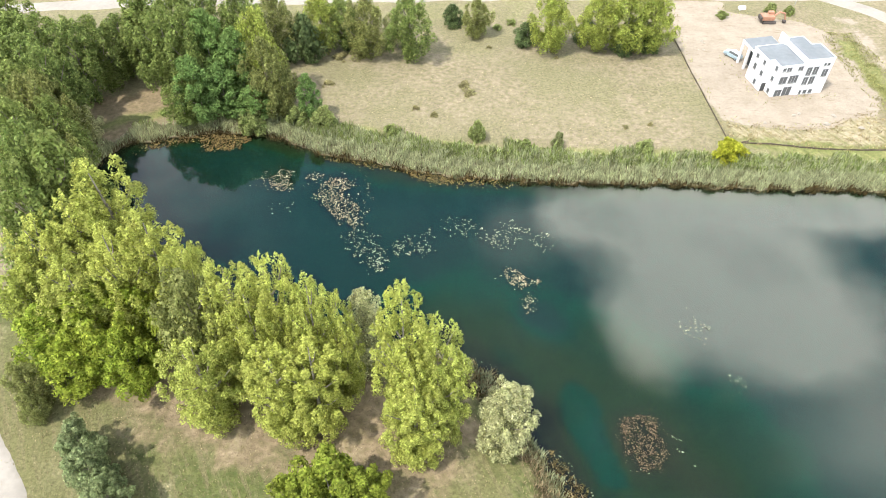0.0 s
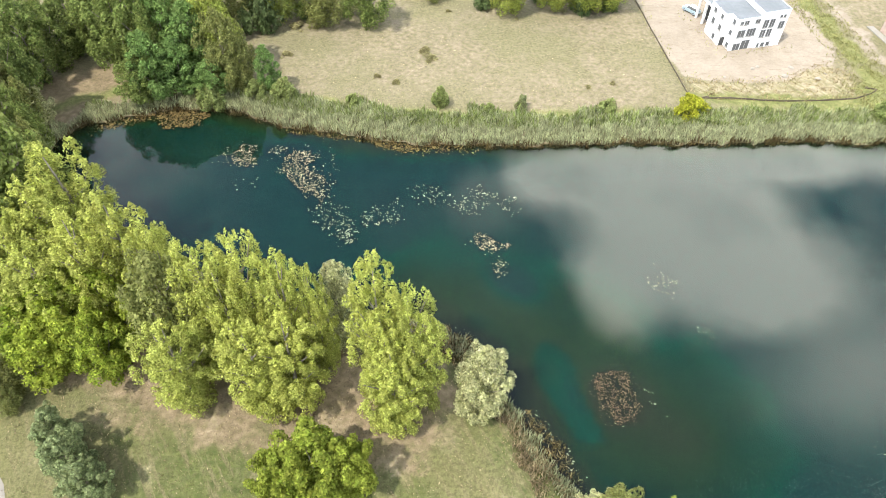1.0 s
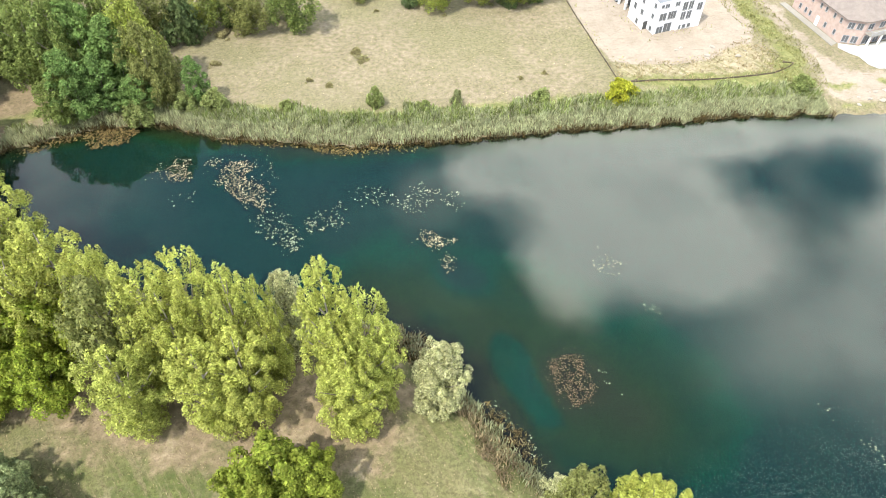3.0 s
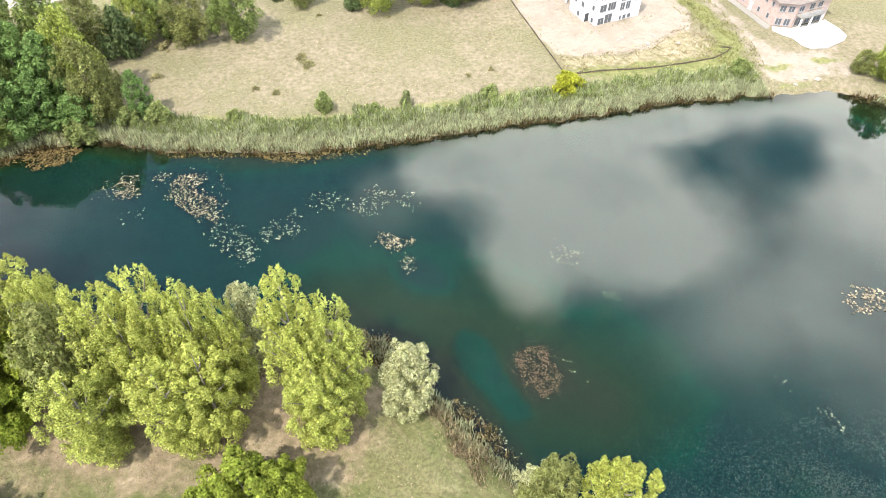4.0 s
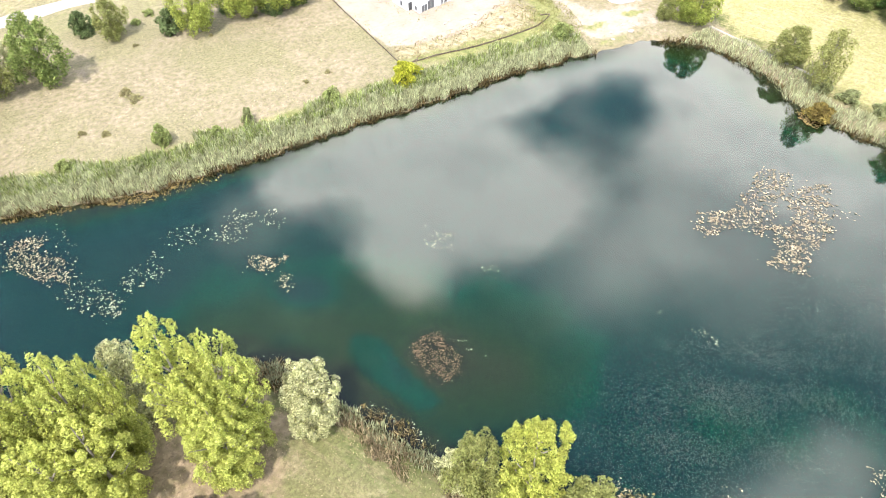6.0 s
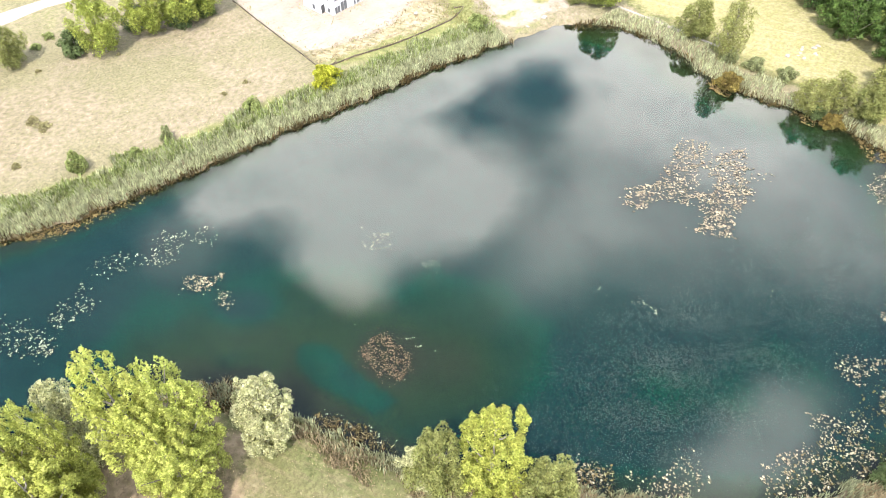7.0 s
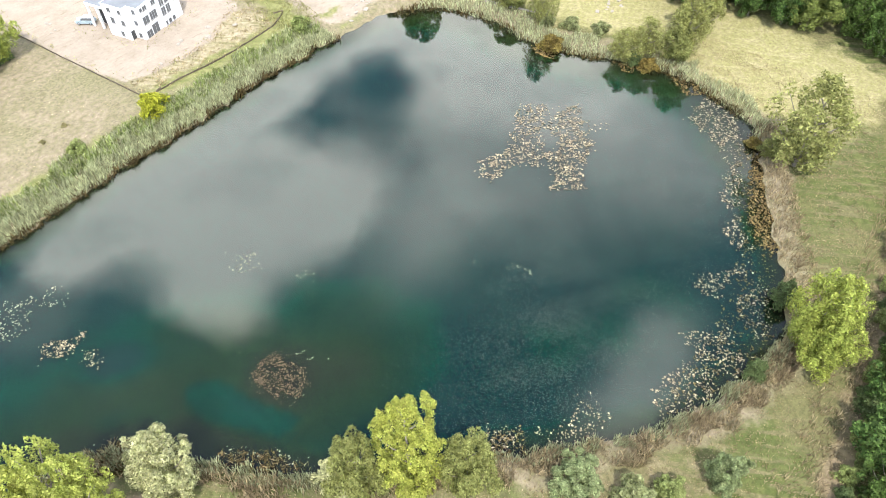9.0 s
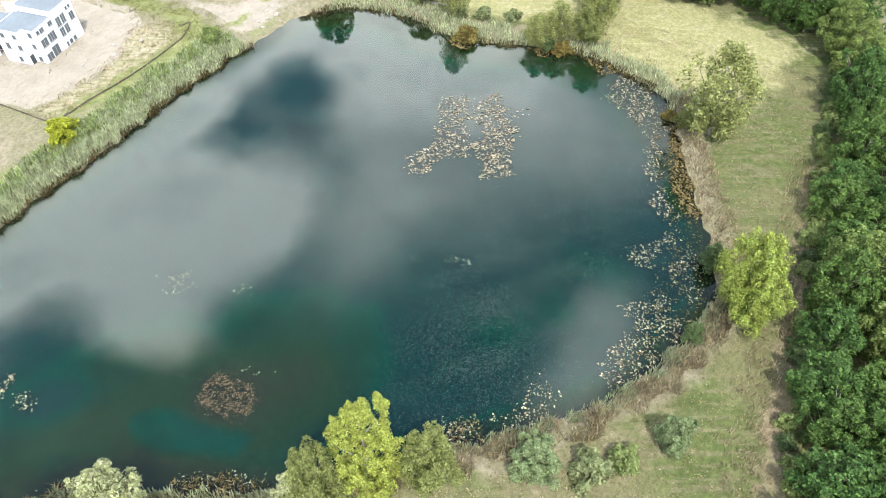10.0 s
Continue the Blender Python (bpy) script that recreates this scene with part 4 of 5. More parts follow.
# ---- reeds, grasses and floating leaves ----
def blades(name, x, y, z, height, width, lean, mat, label, seed, category):
    """Standing blades: a tall bent quad and a tip for each."""
    rng = np.random.RandomState(seed)
    n = len(x)
    a = rng.uniform(0, 2 * math.pi, n)
    side = np.stack([np.cos(a), np.sin(a), np.zeros(n)], 1) * (rng.uniform(0.6, 1.3, n) * width)[:, None]
    b = rng.uniform(0, 2 * math.pi, n)
    h = rng.uniform(0.65, 1.15, n) * height * (1 + 0.3 * waves(x, y, 3.2, 61))
    over = np.stack([np.cos(b), np.sin(b), np.zeros(n)], 1) * (rng.uniform(0.2, 1, n) * lean * h)[:, None]
    root = np.stack([x, y, z], 1)
    up = np.array([0, 0, 1.0])
    mid = root + over * 0.35 + up * (h * 0.62)[:, None]
    tip = root + over + up * h[:, None]
    verts = np.stack([root - side * 0.5, root + side * 0.5, mid + side, mid - side, tip], 1).reshape(-1, 3)
    i = np.arange(n) * 5
    loops = np.stack([i, i + 1, i + 2, i + 3, i + 3, i + 2, i + 4], 1).ravel()
    me = bpy.data.meshes.new(name)
    me.vertices.add(len(verts))
    me.vertices.foreach_set("co", verts.ravel())
    me.loops.add(len(loops))
    me.loops.foreach_set("vertex_index", loops.astype(np.int32))
    me.polygons.add(2 * n)
    start = np.stack([np.arange(n) * 7, np.arange(n) * 7 + 4], 1).ravel()
    me.polygons.foreach_set("loop_start", start.astype(np.int32))
    me.polygons.foreach_set("loop_total", np.tile([4, 3], n).astype(np.int32))
    me.update(calc_edges=True)
    me.materials.append(mat)
    return tagged(new(name, me), label, category, kind="stuff")


def scatter(n, x0, x1, y0, y1, keep, seed):
    rng = np.random.RandomState(seed)
    x, y = rng.uniform(x0, x1, n), rng.uniform(y0, y1, n)
    d = shore(x, y)
    ok = keep(x, y, d, rng.uniform(0, 1, n))
    x, y, d = x[ok], y[ok], d[ok]
    return x, y, np.maximum(land_height(x, y, d), -0.6)


def clumpy(x, y, u, size, seed):
    return u < 0.55 + 0.55 * waves(x, y, size, seed)


DEAD_MARGINS = [[(-2.7, 54.2), (-0.5, 56), (4.4, 53.2), (7.6, 50.0), (8, 47), (3, 48), (-1, 51)], [(10.5, 42.3), (11.8, 42.2), (15.2, 37.4), (16.4, 33), (15.2, 33), (13.4, 37), (11, 40)], [(31, 18.8), (36, 16.4), (35, 13.4), (30, 16.4)]]


def build_reeds():
    def far_band(x, y, d, u):
        wide = 8.0 + 1.4 * waves(x, y, 14.0, 21) - 4.0 * np.clip((-25 - x) / 25, 0, 1)
        return (d > 0.15) & (d < wide) & (y > 89.5) & (x < 83) & (u < 0.95 + 0.4 * waves(x, y, 1.8, 62) - 0.4 * np.clip((d - wide + 3) / 3, 0, 1))

    x, y, z = scatter(200000, -70, 84, 89, 116, far_band, 1)
    blades("reed_bed", x, y, z, 1.15, 0.062, 0.45, LEAVES["reed"], "grey-green reed bed along the far shore", 1, "reeds")
    x, y, z = scatter(60000, -70, 84, 89, 112, lambda x, y, d, u: far_band(x, y, d, u) & clumpy(x, y, u, 5, 31) & (d > 3.5), 2)
    blades("tall_herbs", x, y, z, 1.5, 0.11, 0.5, LEAVES["shrub"], "green herbs mixed in behind the reeds", 2, "plants")
    x, y, z = scatter(90000, -70, 84, 89, 108, lambda x, y, d, u: (d > -0.6) & (d < 0.6) & (y > 89.5) & clumpy(x, y, u, 5, 32), 3)
    blades("dead_sedge", x, y, z, 1.0, 0.09, 0.8, LEAVES["sedge"], "brown dead sedge at the reeds' waterline", 3, "plants")

    def east(x, y, d, u):
        wide = np.where(y > 50, 4.6, 3.0) + 1.2 * waves(x, y, 9.0, 22)
        return (d > -0.6) & (d < wide) & (x > 98) & (y > 14) & (y < 88) & (u < 0.9)

    x, y, z = scatter(45000, 97, 124, 12, 90, east, 4)
    blades("reed_bed", x, y, z, 1.1, 0.062, 0.45, LEAVES["reed"], "grey-green reed strip below the lawn", 4, "reeds")
    x, y, z = scatter(50000, 97, 124, 12, 90, lambda x, y, d, u: (d > -1.6) & (d < 0.4) & clumpy(x, y, u, 8, 33), 5)
    blades("dead_sedge", x, y, z, 0.9, 0.09, 0.8, LEAVES["sedge"], "brown dead sedge overhanging the lake", 5, "plants")

    def near(x, y, d, u):
        return (d > -0.3) & (d < 2.6 + 1.2 * waves(x, y, 8.0, 23)) & (y < 62) & (x < 72)

    x, y, z = scatter(420000, -40, 72, -8, 66, lambda x, y, d, u: near(x, y, d, u) & (d < 1.9) & clumpy(x, y, u, 6, 34), 6)
    blades("reed_bed", x, y, z, 1.2, 0.06, 0.35, LEAVES["nearreed"], "low green reeds along the near bank", 6, "reeds")
    x, y, z = scatter(420000, -40, 72, -8, 66, lambda x, y, d, u: near(x, y, d - 0.9, u) & clumpy(x, y, u * 0.75, 7, 35), 7)
    blades("dry_grass", x, y, z, 1.1, 0.06, 0.7, LEAVES["drygrass"], "pinkish dry tall grass on the near bank", 7, "grass")
    # dead plants standing in the wet margin
    for k, ring in enumerate(DEAD_MARGINS):
        ring = np.array(ring, float)
        (x0, y0), (x1, y1) = ring.min(0) - 1, ring.max(0) + 1
        inside = lambda x, y, d, u: (signed_distance(ring, x, y) + 0.8 * waves(x, y, 3.0, 90 + k) < 0) & clumpy(x, y, u, 1.6, 91 + k)
        x, y, z = scatter(int((x1 - x0) * (y1 - y0) * 40), x0, x1, y0, y1, inside, 20 + k)
        blades("dead_sedge", x, y, z, 0.8, 0.07, 0.9, LEAVES["sedge"], "dark brown dead plants in the wet margin", 20 + k, "plants")
        x, y, z = scatter(int((x1 - x0) * (y1 - y0) * 16), x0, x1, y0, y1, inside, 30 + k)
        blades("withered_herbs", x, y, z, 1.0, 0.07, 0.9, LEAVES["strawreed"], "beige withered herbs in the wet margin", 30 + k, "plants")
    x, y, z = scatter(42000, 60, 112, -8, 16, lambda x, y, d, u: (d > 0.2) & (d < 4.5) & clumpy(x, y, u, 5, 36), 8)
    blades("dry_grass", x, y, z, 0.7, 0.06, 0.9, LEAVES["drygrass"], "trampled straw-coloured grass beside the water", 8, "grass")
    # grass and weeds of the open ground
    x, y, z = scatter(4000, -34, 48, 103, 150, lambda x, y, d, u: (d > 8) & clumpy(x, y, u, 11, 37) & ((x < 42) | (y < 108)), 9)
    blades("meadow_grass", x, y, z, 0.1, 0.12, 1.5, LEAVES["drygrass"], "short dry meadow grass tufts", 9, "grass")
    x, y, z = scatter(20000, -60, 30, 14, 62, lambda x, y, d, u: (d > 2) & clumpy(x, y, u, 7, 38), 10)
    blades("bank_grass", x, y, z, 0.22, 0.06, 1.2, LEAVES["drygrass"], "olive and dry grass tufts under the poplars", 10, "grass")
    x, y, z = scatter(120000, 24, 130, -22, 34, lambda x, y, d, u: (d > 2) & clumpy(x, y, u, 6, 39), 11)
    blades("lawn_grass", x, y, z, 0.18, 0.06, 1.6, LEAVES["drygrass"], "rough yellow-green lawn tufts", 11, "grass")
    x, y, z = scatter(9000, 40, 106, -20, -6, lambda x, y, d, u: (np.abs(y + 13.5 - 0.085 * (x - 60)) < 2.4) & clumpy(x, y, u, 4, 40), 12)
    blades("dry_weeds", x, y, z, 0.9, 0.06, 0.7, LEAVES["drygrass"], "dry brown weeds along the woodland path", 12, "plants")
    def plot_edge(x, y, d, u):
        round_house = np.abs(signed_distance(np.array([(57, 120.5), (70.5, 124), (68, 136), (53, 136)], float), x, y) - 0.7) < 0.9
        rim = np.abs(signed_distance(np.array(SAND_PLOT, float), x, y) + 0.6) < 1.2
        return (round_house | rim) & clumpy(x, y, u, 5, 44) & (u < 0.5)

    x, y, z = scatter(10000, 43, 84, 110, 160, plot_edge, 14)
    blades("plot_weeds", x, y, z, 0.3, 0.07, 1.3, LEAVES["weed"], "straggling weeds round the bare plot and house", 14, "plants")
    x, y, z = scatter(20000, 76, 92, 98, 158, lambda x, y, d, u: (signed_distance(np.array(VERGE, float), x, y) < 2.5) & clumpy(x, y, u, 5, 45), 15)
    blades("verge_grass", x, y, z, 0.28, 0.07, 1.3, LEAVES["weed"], "rough green verge grass beside the track", 15, "grass")
    x, y, z = scatter(6000, 46, 82, 104, 118, lambda x, y, d, u: (d > 9) & clumpy(x, y, u, 4, 41) & (signed_distance(np.array(DRY_STRIP, float), x, y) < 1), 13)
    blades("verge_grass", x, y, z, 0.3, 0.07, 1.2, LEAVES["strawreed"], "rough straw grass round the building plot", 13, "grass")


build_reeds()


def floating(name, patches, mat, label, seed, size=0.2, lift=0.02, tilt=0.5, category="water plants"):
    """Curled leaves lying on the water in ragged patches. Each patch: leaves a square metre and the outline of the patch."""
    rng = np.random.RandomState(seed)
    px, py = [], []
    for dense, *ring in patches:
        ring = np.array(ring, float)
        lo, hi = ring.min(0) - 1.2, ring.max(0) + 1.2
        count = int(dense * (hi - lo).prod() * 3.0)
        x, y = rng.uniform(lo[0], hi[0], count), rng.uniform(lo[1], hi[1], count)
        d = signed_distance(ring, x, y) + 0.5 * waves(x, y, 2.6, seed + 300) + 0.3 * waves(x, y, 1.1, seed + 301)
        clump = 0.5 + 0.32 * waves(x, y, 2.3, seed + 302) + 0.25 * waves(x, y, 0.9, seed + 303)
        chance = np.where(d < 0, np.clip(clump, 0.03, 1), 0.06 * np.clip(1 - d / 1.0, 0, 1))
        ok = (rng.uniform(0, 1, count) < chance) & (shore(x, y) < 0.1)
        px.append(x[ok])
        py.append(y[ok])
    x, y = np.concatenate(px), np.concatenate(py)
    n = len(x)
    a = rng.uniform(0, 2 * math.pi, n)
    s = rng.uniform(0.4, 1.2, n) ** 1.2 * size * 0.9
    slim = rng.uniform(0.35, 0.8, n)
    up = rng.uniform(0, tilt, (n, 4)) * s[:, None]
    corners = np.zeros((n, 4, 3))
    for k in range(4):
        r = s if k % 2 == 0 else s * slim
        corners[:, k, 0] = x + r * np.cos(a + k * math.pi / 2)
        corners[:, k, 1] = y + r * np.sin(a + k * math.pi / 2)
        corners[:, k, 2] = lift + up[:, k]
    ob = leaf_mesh(name, corners.reshape(-1, 3), mat, None)
    return tagged(ob, label, category, "water plant patches", "stuff")


BEIGE, PALE, RUST, DARK = LEAVES["lily"], LEAVES["lilygreen"], LEAVES["algae"], LEAVES["sedge"]
floating("lily_patch", [(9, (-35.5, 90), (-36, 92.5), (-34.5, 95), (-32.7, 94.5), (-31.9, 89.8), (-33.5, 88.6)), (2, (-39, 90.2), (-38, 93.6), (-35.5, 94.5), (-35.5, 89.6)),
                        (4, (-30.3, 93.1), (-28.1, 94.5), (-27.2, 92.2), (-29.7, 91.1))], BEIGE, "beige withered water lilies, a small island", 1)
floating("lily_patch", [(11, (-27.3, 87.5), (-26.6, 91.4), (-24.3, 93.7), (-21.5, 91.7), (-22.8, 89.2), (-19.6, 85.9), (-19.0, 80.6), (-21.4, 81.7), (-24.0, 84.2)),
                        (1.2, (-27, 94), (-19, 93), (-17, 88), (-18, 81), (-21, 84))], BEIGE, "beige withered water lilies, a long dense patch", 2)
floating("lily_patch", [(3.2, (-21.1, 79.2), (-19.6, 80.4), (-15.7, 79.3), (-13.6, 76.1), (-12.9, 73.8), (-14.6, 71.0), (-16.6, 73.5), (-20.0, 76.0)), (6, (-16.5, 74), (-14, 74.6), (-13.6, 72), (-15, 71)),
                        (2.2, (-12.6, 78.1), (-9.9, 80.0), (-6.7, 81.2), (-5.8, 75.4), (-10.2, 75.1), (-12.4, 74.8))], PALE, "pale scattered water lily leaves", 3)
floating("lily_patch", [(2.2, (-5.3, 82.3), (-4.6, 84.5), (-0.5, 83.7), (2.5, 81.7), (0, 79.6), (-3.6, 80)), (3.2, (1.6, 79.5), (5, 82.8), (6.6, 84.1), (9.5, 81.9), (8.2, 79.5), (5.1, 76.9), (3.4, 77.9)),
                        (2, (9.5, 81.9), (12.9, 81.9), (13.6, 78.4), (11.9, 76.8), (9.1, 79.3))], PALE, "pale scattered water lily leaves in a row", 4)
floating("lily_patch", [(11, (4.3, 71.7), (7.3, 73.6), (8.3, 71.9), (10.6, 70.8), (8.5, 68.9), (6.7, 69.8)), (8, (7.8, 66.7), (9, 68.2), (10.1, 66.8), (8.9, 65))], BEIGE, "beige withered water lilies, a small dense patch", 5)
floating("lily_patch", [(1.6, (-34.7, 85.1), (-30.3, 86.8), (-30, 85), (-34, 84.1))], PALE, "few pale lily leaves on dark water", 6)
floating("lily_patch", [(3.2, (30.8, 64), (33, 65.1), (35.4, 63), (33.4, 60.7), (30.8, 62.2)), (2.0, (34.8, 54.4), (36.2, 55.4), (37.5, 53.8), (36, 53)), (1.2, (30.4, 67), (31, 67.9), (31.4, 67))], PALE, "few pale lily leaves on grey water", 7, 0.17)
floating("lily_patch", [(21, (20.2, 47.2), (22.6, 49.1), (24.7, 47.5), (25.4, 43.4), (23.7, 40.4), (21.6, 40.3), (20.3, 43), (19.7, 45.5))], LEAVES["redweed"], "reddish brown water weed reaching the surface", 8, 0.13, tilt=0.9)
floating("lily_patch", [(1.2, (20, 40.6), (22, 41.8), (23.6, 40.6), (21.4, 39.8)), (1.4, (26.4, 44), (26.6, 46.2), (27.8, 45.4), (27.2, 43.6)), (1, (27.6, 41), (28.6, 42.4), (28.9, 41)),
                        (0.45, (21.6, 53), (23, 52.4), (23.6, 51), (22, 52))], PALE, "loose pale lily leaves beside brown weed", 9, 0.18)
floating("lily_patch", [(7, (69.9, 47.2), (72.3, 48.7), (74.6, 47.5), (72.1, 44.2), (69.5, 44.5)), (6, (74.6, 47.5), (79.2, 47), (80.9, 43.5), (81.5, 41), (77.4, 40.2), (75.4, 43.3), (72.6, 44.7)),
                        (6, (79.8, 47.5), (85.2, 50.5), (89.7, 51.6), (92.4, 48), (87.9, 45.8), (81.9, 42.5), (80.2, 44.1)),
                        (8, (87.1, 44.6), (91.3, 45.9), (95.6, 43.5), (91.1, 39.8), (88.5, 36.2), (84, 34.8), (80.3, 33.8), (77.6, 31.6), (73.7, 35.7), (77.8, 37.1), (80, 40.5), (84.4, 40.2)),
                        (0.8, (92, 41), (95.5, 37), (94.5, 35), (90, 38))], BEIGE, "large ragged raft of beige water lilies", 10, 0.25)
floating("lily_patch", [(3, (55.8, 31.6), (57.6, 32), (58.2, 28.6), (57, 28.2)), (2.4, (53.2, 36.6), (54.4, 36.4), (54, 35.4)), (0.8, (73, 22), (75, 21.5), (74, 20.4))], PALE, "few pale lily leaves on rippled water", 11, 0.18)
floating("lily_patch", [(6, (104.1, 26.1), (113, 26.2), (109.9, 19.5), (105, 16.6), (100.4, 18.1), (102.6, 22.2)), (6, (89.9, 13.3), (97.6, 15.5), (100, 14.4), (91.5, 10.4), (87.2, 9.9)),
                        (5, (84.7, 10.4), (87.1, 8.9), (82.8, 5.1), (80.5, 6.1), (81.9, 8.9)), (2, (97, 16), (104, 20), (109, 15), (101, 12))], BEIGE, "beige lily leaves along the lawn shore", 12, 0.22)
floating("lily_patch", [(6, (70.7, 8.5), (72.7, 8.4), (75.9, 6.4), (79.1, 4.3), (77.1, 3.2), (74.5, 5.4), (70.2, 5.2), (69.8, 6.8)), (4, (70.9, 2.9), (76.7, 1.7), (74.5, -1.1), (69.7, -3), (66.4, -2.4), (68.9, 1.3)),
                        (6, (61.4, 6.2), (65.7, 3.6), (66.8, 1.9), (63.6, -0.4), (64.3, -3.4), (60, -2.4), (58.4, 1), (59.9, 4)), (6, (51, 5), (54, 5), (57.1, 4.2), (58.4, 1), (56.7, -1.2), (50.7, 0.5), (48.3, 3.1))],
         BEIGE, "broken belt of beige lilies by the bank", 13)
floating("lily_patch", [(5, (36.8, 13.9), (39.7, 11.4), (44.6, 12.6), (45.1, 10.8), (44.6, 7.7), (41.1, 7.4), (36.6, 11.4)), (6, (32, 19.2), (34, 18.7), (35.9, 16.2), (34.1, 14.8), (31.8, 16.6))],
         BEIGE, "beige and brown lily leaves at the near bank", 14)
floating("lily_patch", [(9, (-2.7, 53.7), (-0.5, 55.6), (4.4, 52.9), (6.9, 50.2), (8, 46.9), (0.2, 48.1)), (8, (8.7, 42.7), (11.3, 42.4), (14.4, 37.8), (15.7, 33.3), (13.3, 32.7), (10.4, 36.9)),
                        (3, (32, 19), (36, 16), (34, 13.6), (30.5, 16.6))], DARK, "dark brown withered plants in the shallows", 15, 0.22)
floating("lily_patch", [(2.2, (48, 2.5), (57, 4), (64, 3), (72, 4), (80, 5.5), (88, 10), (98, 14.5), (104, 16), (101, 11), (86, 3.4), (78, -1), (70, -4), (62, -3), (52, 0))], DARK, "dark sodden leaves between the lily belts", 21, 0.2)
floating("lily_patch", [(1, (-2, 56), (1, 57), (5.5, 53.5), (3, 52)), (1.6, (9, 44), (11.5, 43.5), (14.6, 38.6), (13, 38)), (1, (14, 38), (15.5, 38), (17, 33.5), (15, 34))], PALE, "loose pale leaves close to the bank", 16, 0.17)
floating("weed_mat", [(14, (-53, 103.4), (-47, 104.4), (-42, 103.6), (-44, 100.4), (-50, 99.6)), (7, (-64, 97.5), (-60, 101.6), (-53, 103.6), (-53, 102), (-59, 99.6))], RUST, "rust-brown floating weed under the trees", 17, 0.26)
floating("weed_mat", [(11, (-12, 95.6), (4, 94.2), (4, 93.2), (-4, 92.6), (-11, 94)), (6, (-28, 99.4), (-12, 96), (-12, 95), (-27, 98.2)), (2, (-10, 94), (8, 93.2), (8, 92.4), (-8, 91.8))], RUST, "rust-brown floating weed along the reeds", 18, 0.24)
floating("weed_mat", [(12, (107.5, 61), (108.6, 55.9), (105.1, 55.2), (104.5, 58.8)), (9, (115.7, 36.3), (117.3, 27.9), (113.3, 24.8), (110.8, 29.9)), (9, (111.5, 45), (115, 40), (112.6, 38), (110, 42)),
                      (12, (98.9, 11.9), (105.5, 12.6), (102, 10.2), (90, 4.4), (84.6, 1.6), (82.9, 3.7), (88.4, 7.9))], RUST, "rust-brown floating weed below the lawn", 19, 0.26)


# Pondweed tips whose pale and dark specks also paint the ripples' glints.
def pondweed():
    rng = np.random.RandomState(77)
    n = 400000
    x, y = rng.uniform(30, 100, n), rng.uniform(2, 74, n)
    d = shore(x, y)
    field = np.exp(-(((x - 50) / 17) ** 2 + ((y - 20) / 9) ** 2)) + 0.55 * np.exp(-(((x - 80) / 16) ** 2 + ((y - 20) / 11) ** 2)) + 0.5 * np.exp(-(((x - 66) / 6) ** 2 + ((y - 66) / 6) ** 2))
    ok = (d < -1.0) & (rng.uniform(0, 1, n) < field * (0.62 + 0.4 * waves(x, y, 9, 51)))
    x, y = x[ok], y[ok]
    n = len(x)
    a, s = rng.uniform(0, 2 * math.pi, n), rng.uniform(0.028, 0.062, n)
    corners = np.zeros((n, 4, 3))
    for k in range(4):
        r = s * (1.5 if k % 2 == 0 else 0.5)
        corners[:, k, 0], corners[:, k, 1] = x + r * np.cos(a + k * math.pi / 2), y + r * np.sin(a + k * math.pi / 2)
        corners[:, k, 2] = 0.012 + rng.uniform(0, 0.05, n)
    tagged(leaf_mesh("pondweed", corners.reshape(-1, 3), LEAVES["pondweed"], None), "fine pondweed tips and painted ripple flecks speckling the open water", "water plants", kind="stuff")


pondweed()


# ---- building plot ----
def frame_at(name, x, y, z, turn, label, category, group=""):
    ob = new(name)
    ob.matrix_world = pose(x, y, z, 0, 0, turn)
    return tagged(ob, label, category, group)


def window(parent, u, v, z, w, h, side, mullions=1, depth=0.16, turn=None):
    """A window set into a wall: side 'front' looks along -v, 'left' along -u. The pane lies back in its reveal."""
    t = 0.07

    def block(bm, a0, z0, a1, z1, out, back):
        if side == "front":
            box(bm, u + a0, v - out, z + z0, u + a1, v + back, z + z1)
        else:
            box(bm, u - out, v + a0, z + z0, u + back, v + a1, z + z1)

    bm = bmesh.new()
    block(bm, -t, -t, w + t, 0, 0.05, depth)
    block(bm, -t, h, w + t, h + t, 0.05, depth)
    block(bm, -t, 0, 0, h, 0.05, depth)
    block(bm, w, 0, w + t, h, 0.05, depth)
    for k in range(mullions):
        c = w * (k + 1) / (mullions + 1)
        block(bm, c - 0.035, 0, c + 0.035, h, 0.03, depth)
    ob = part("window", bm, FRAME_GREY, parent, "grey framed window")
    if turn is not None:
        ob.matrix_basis = turn
    bm = bmesh.new()
    block(bm, 0, 0, w, h, 0.012, 0.10)
    part("pane", bm, GLASS, ob)
    bm = bmesh.new()
    block(bm, -t - 0.04, -t - 0.06, w + t + 0.04, -t, 0.12, 0.05)
    part("sill", bm, CONCRETE, ob)
    return ob


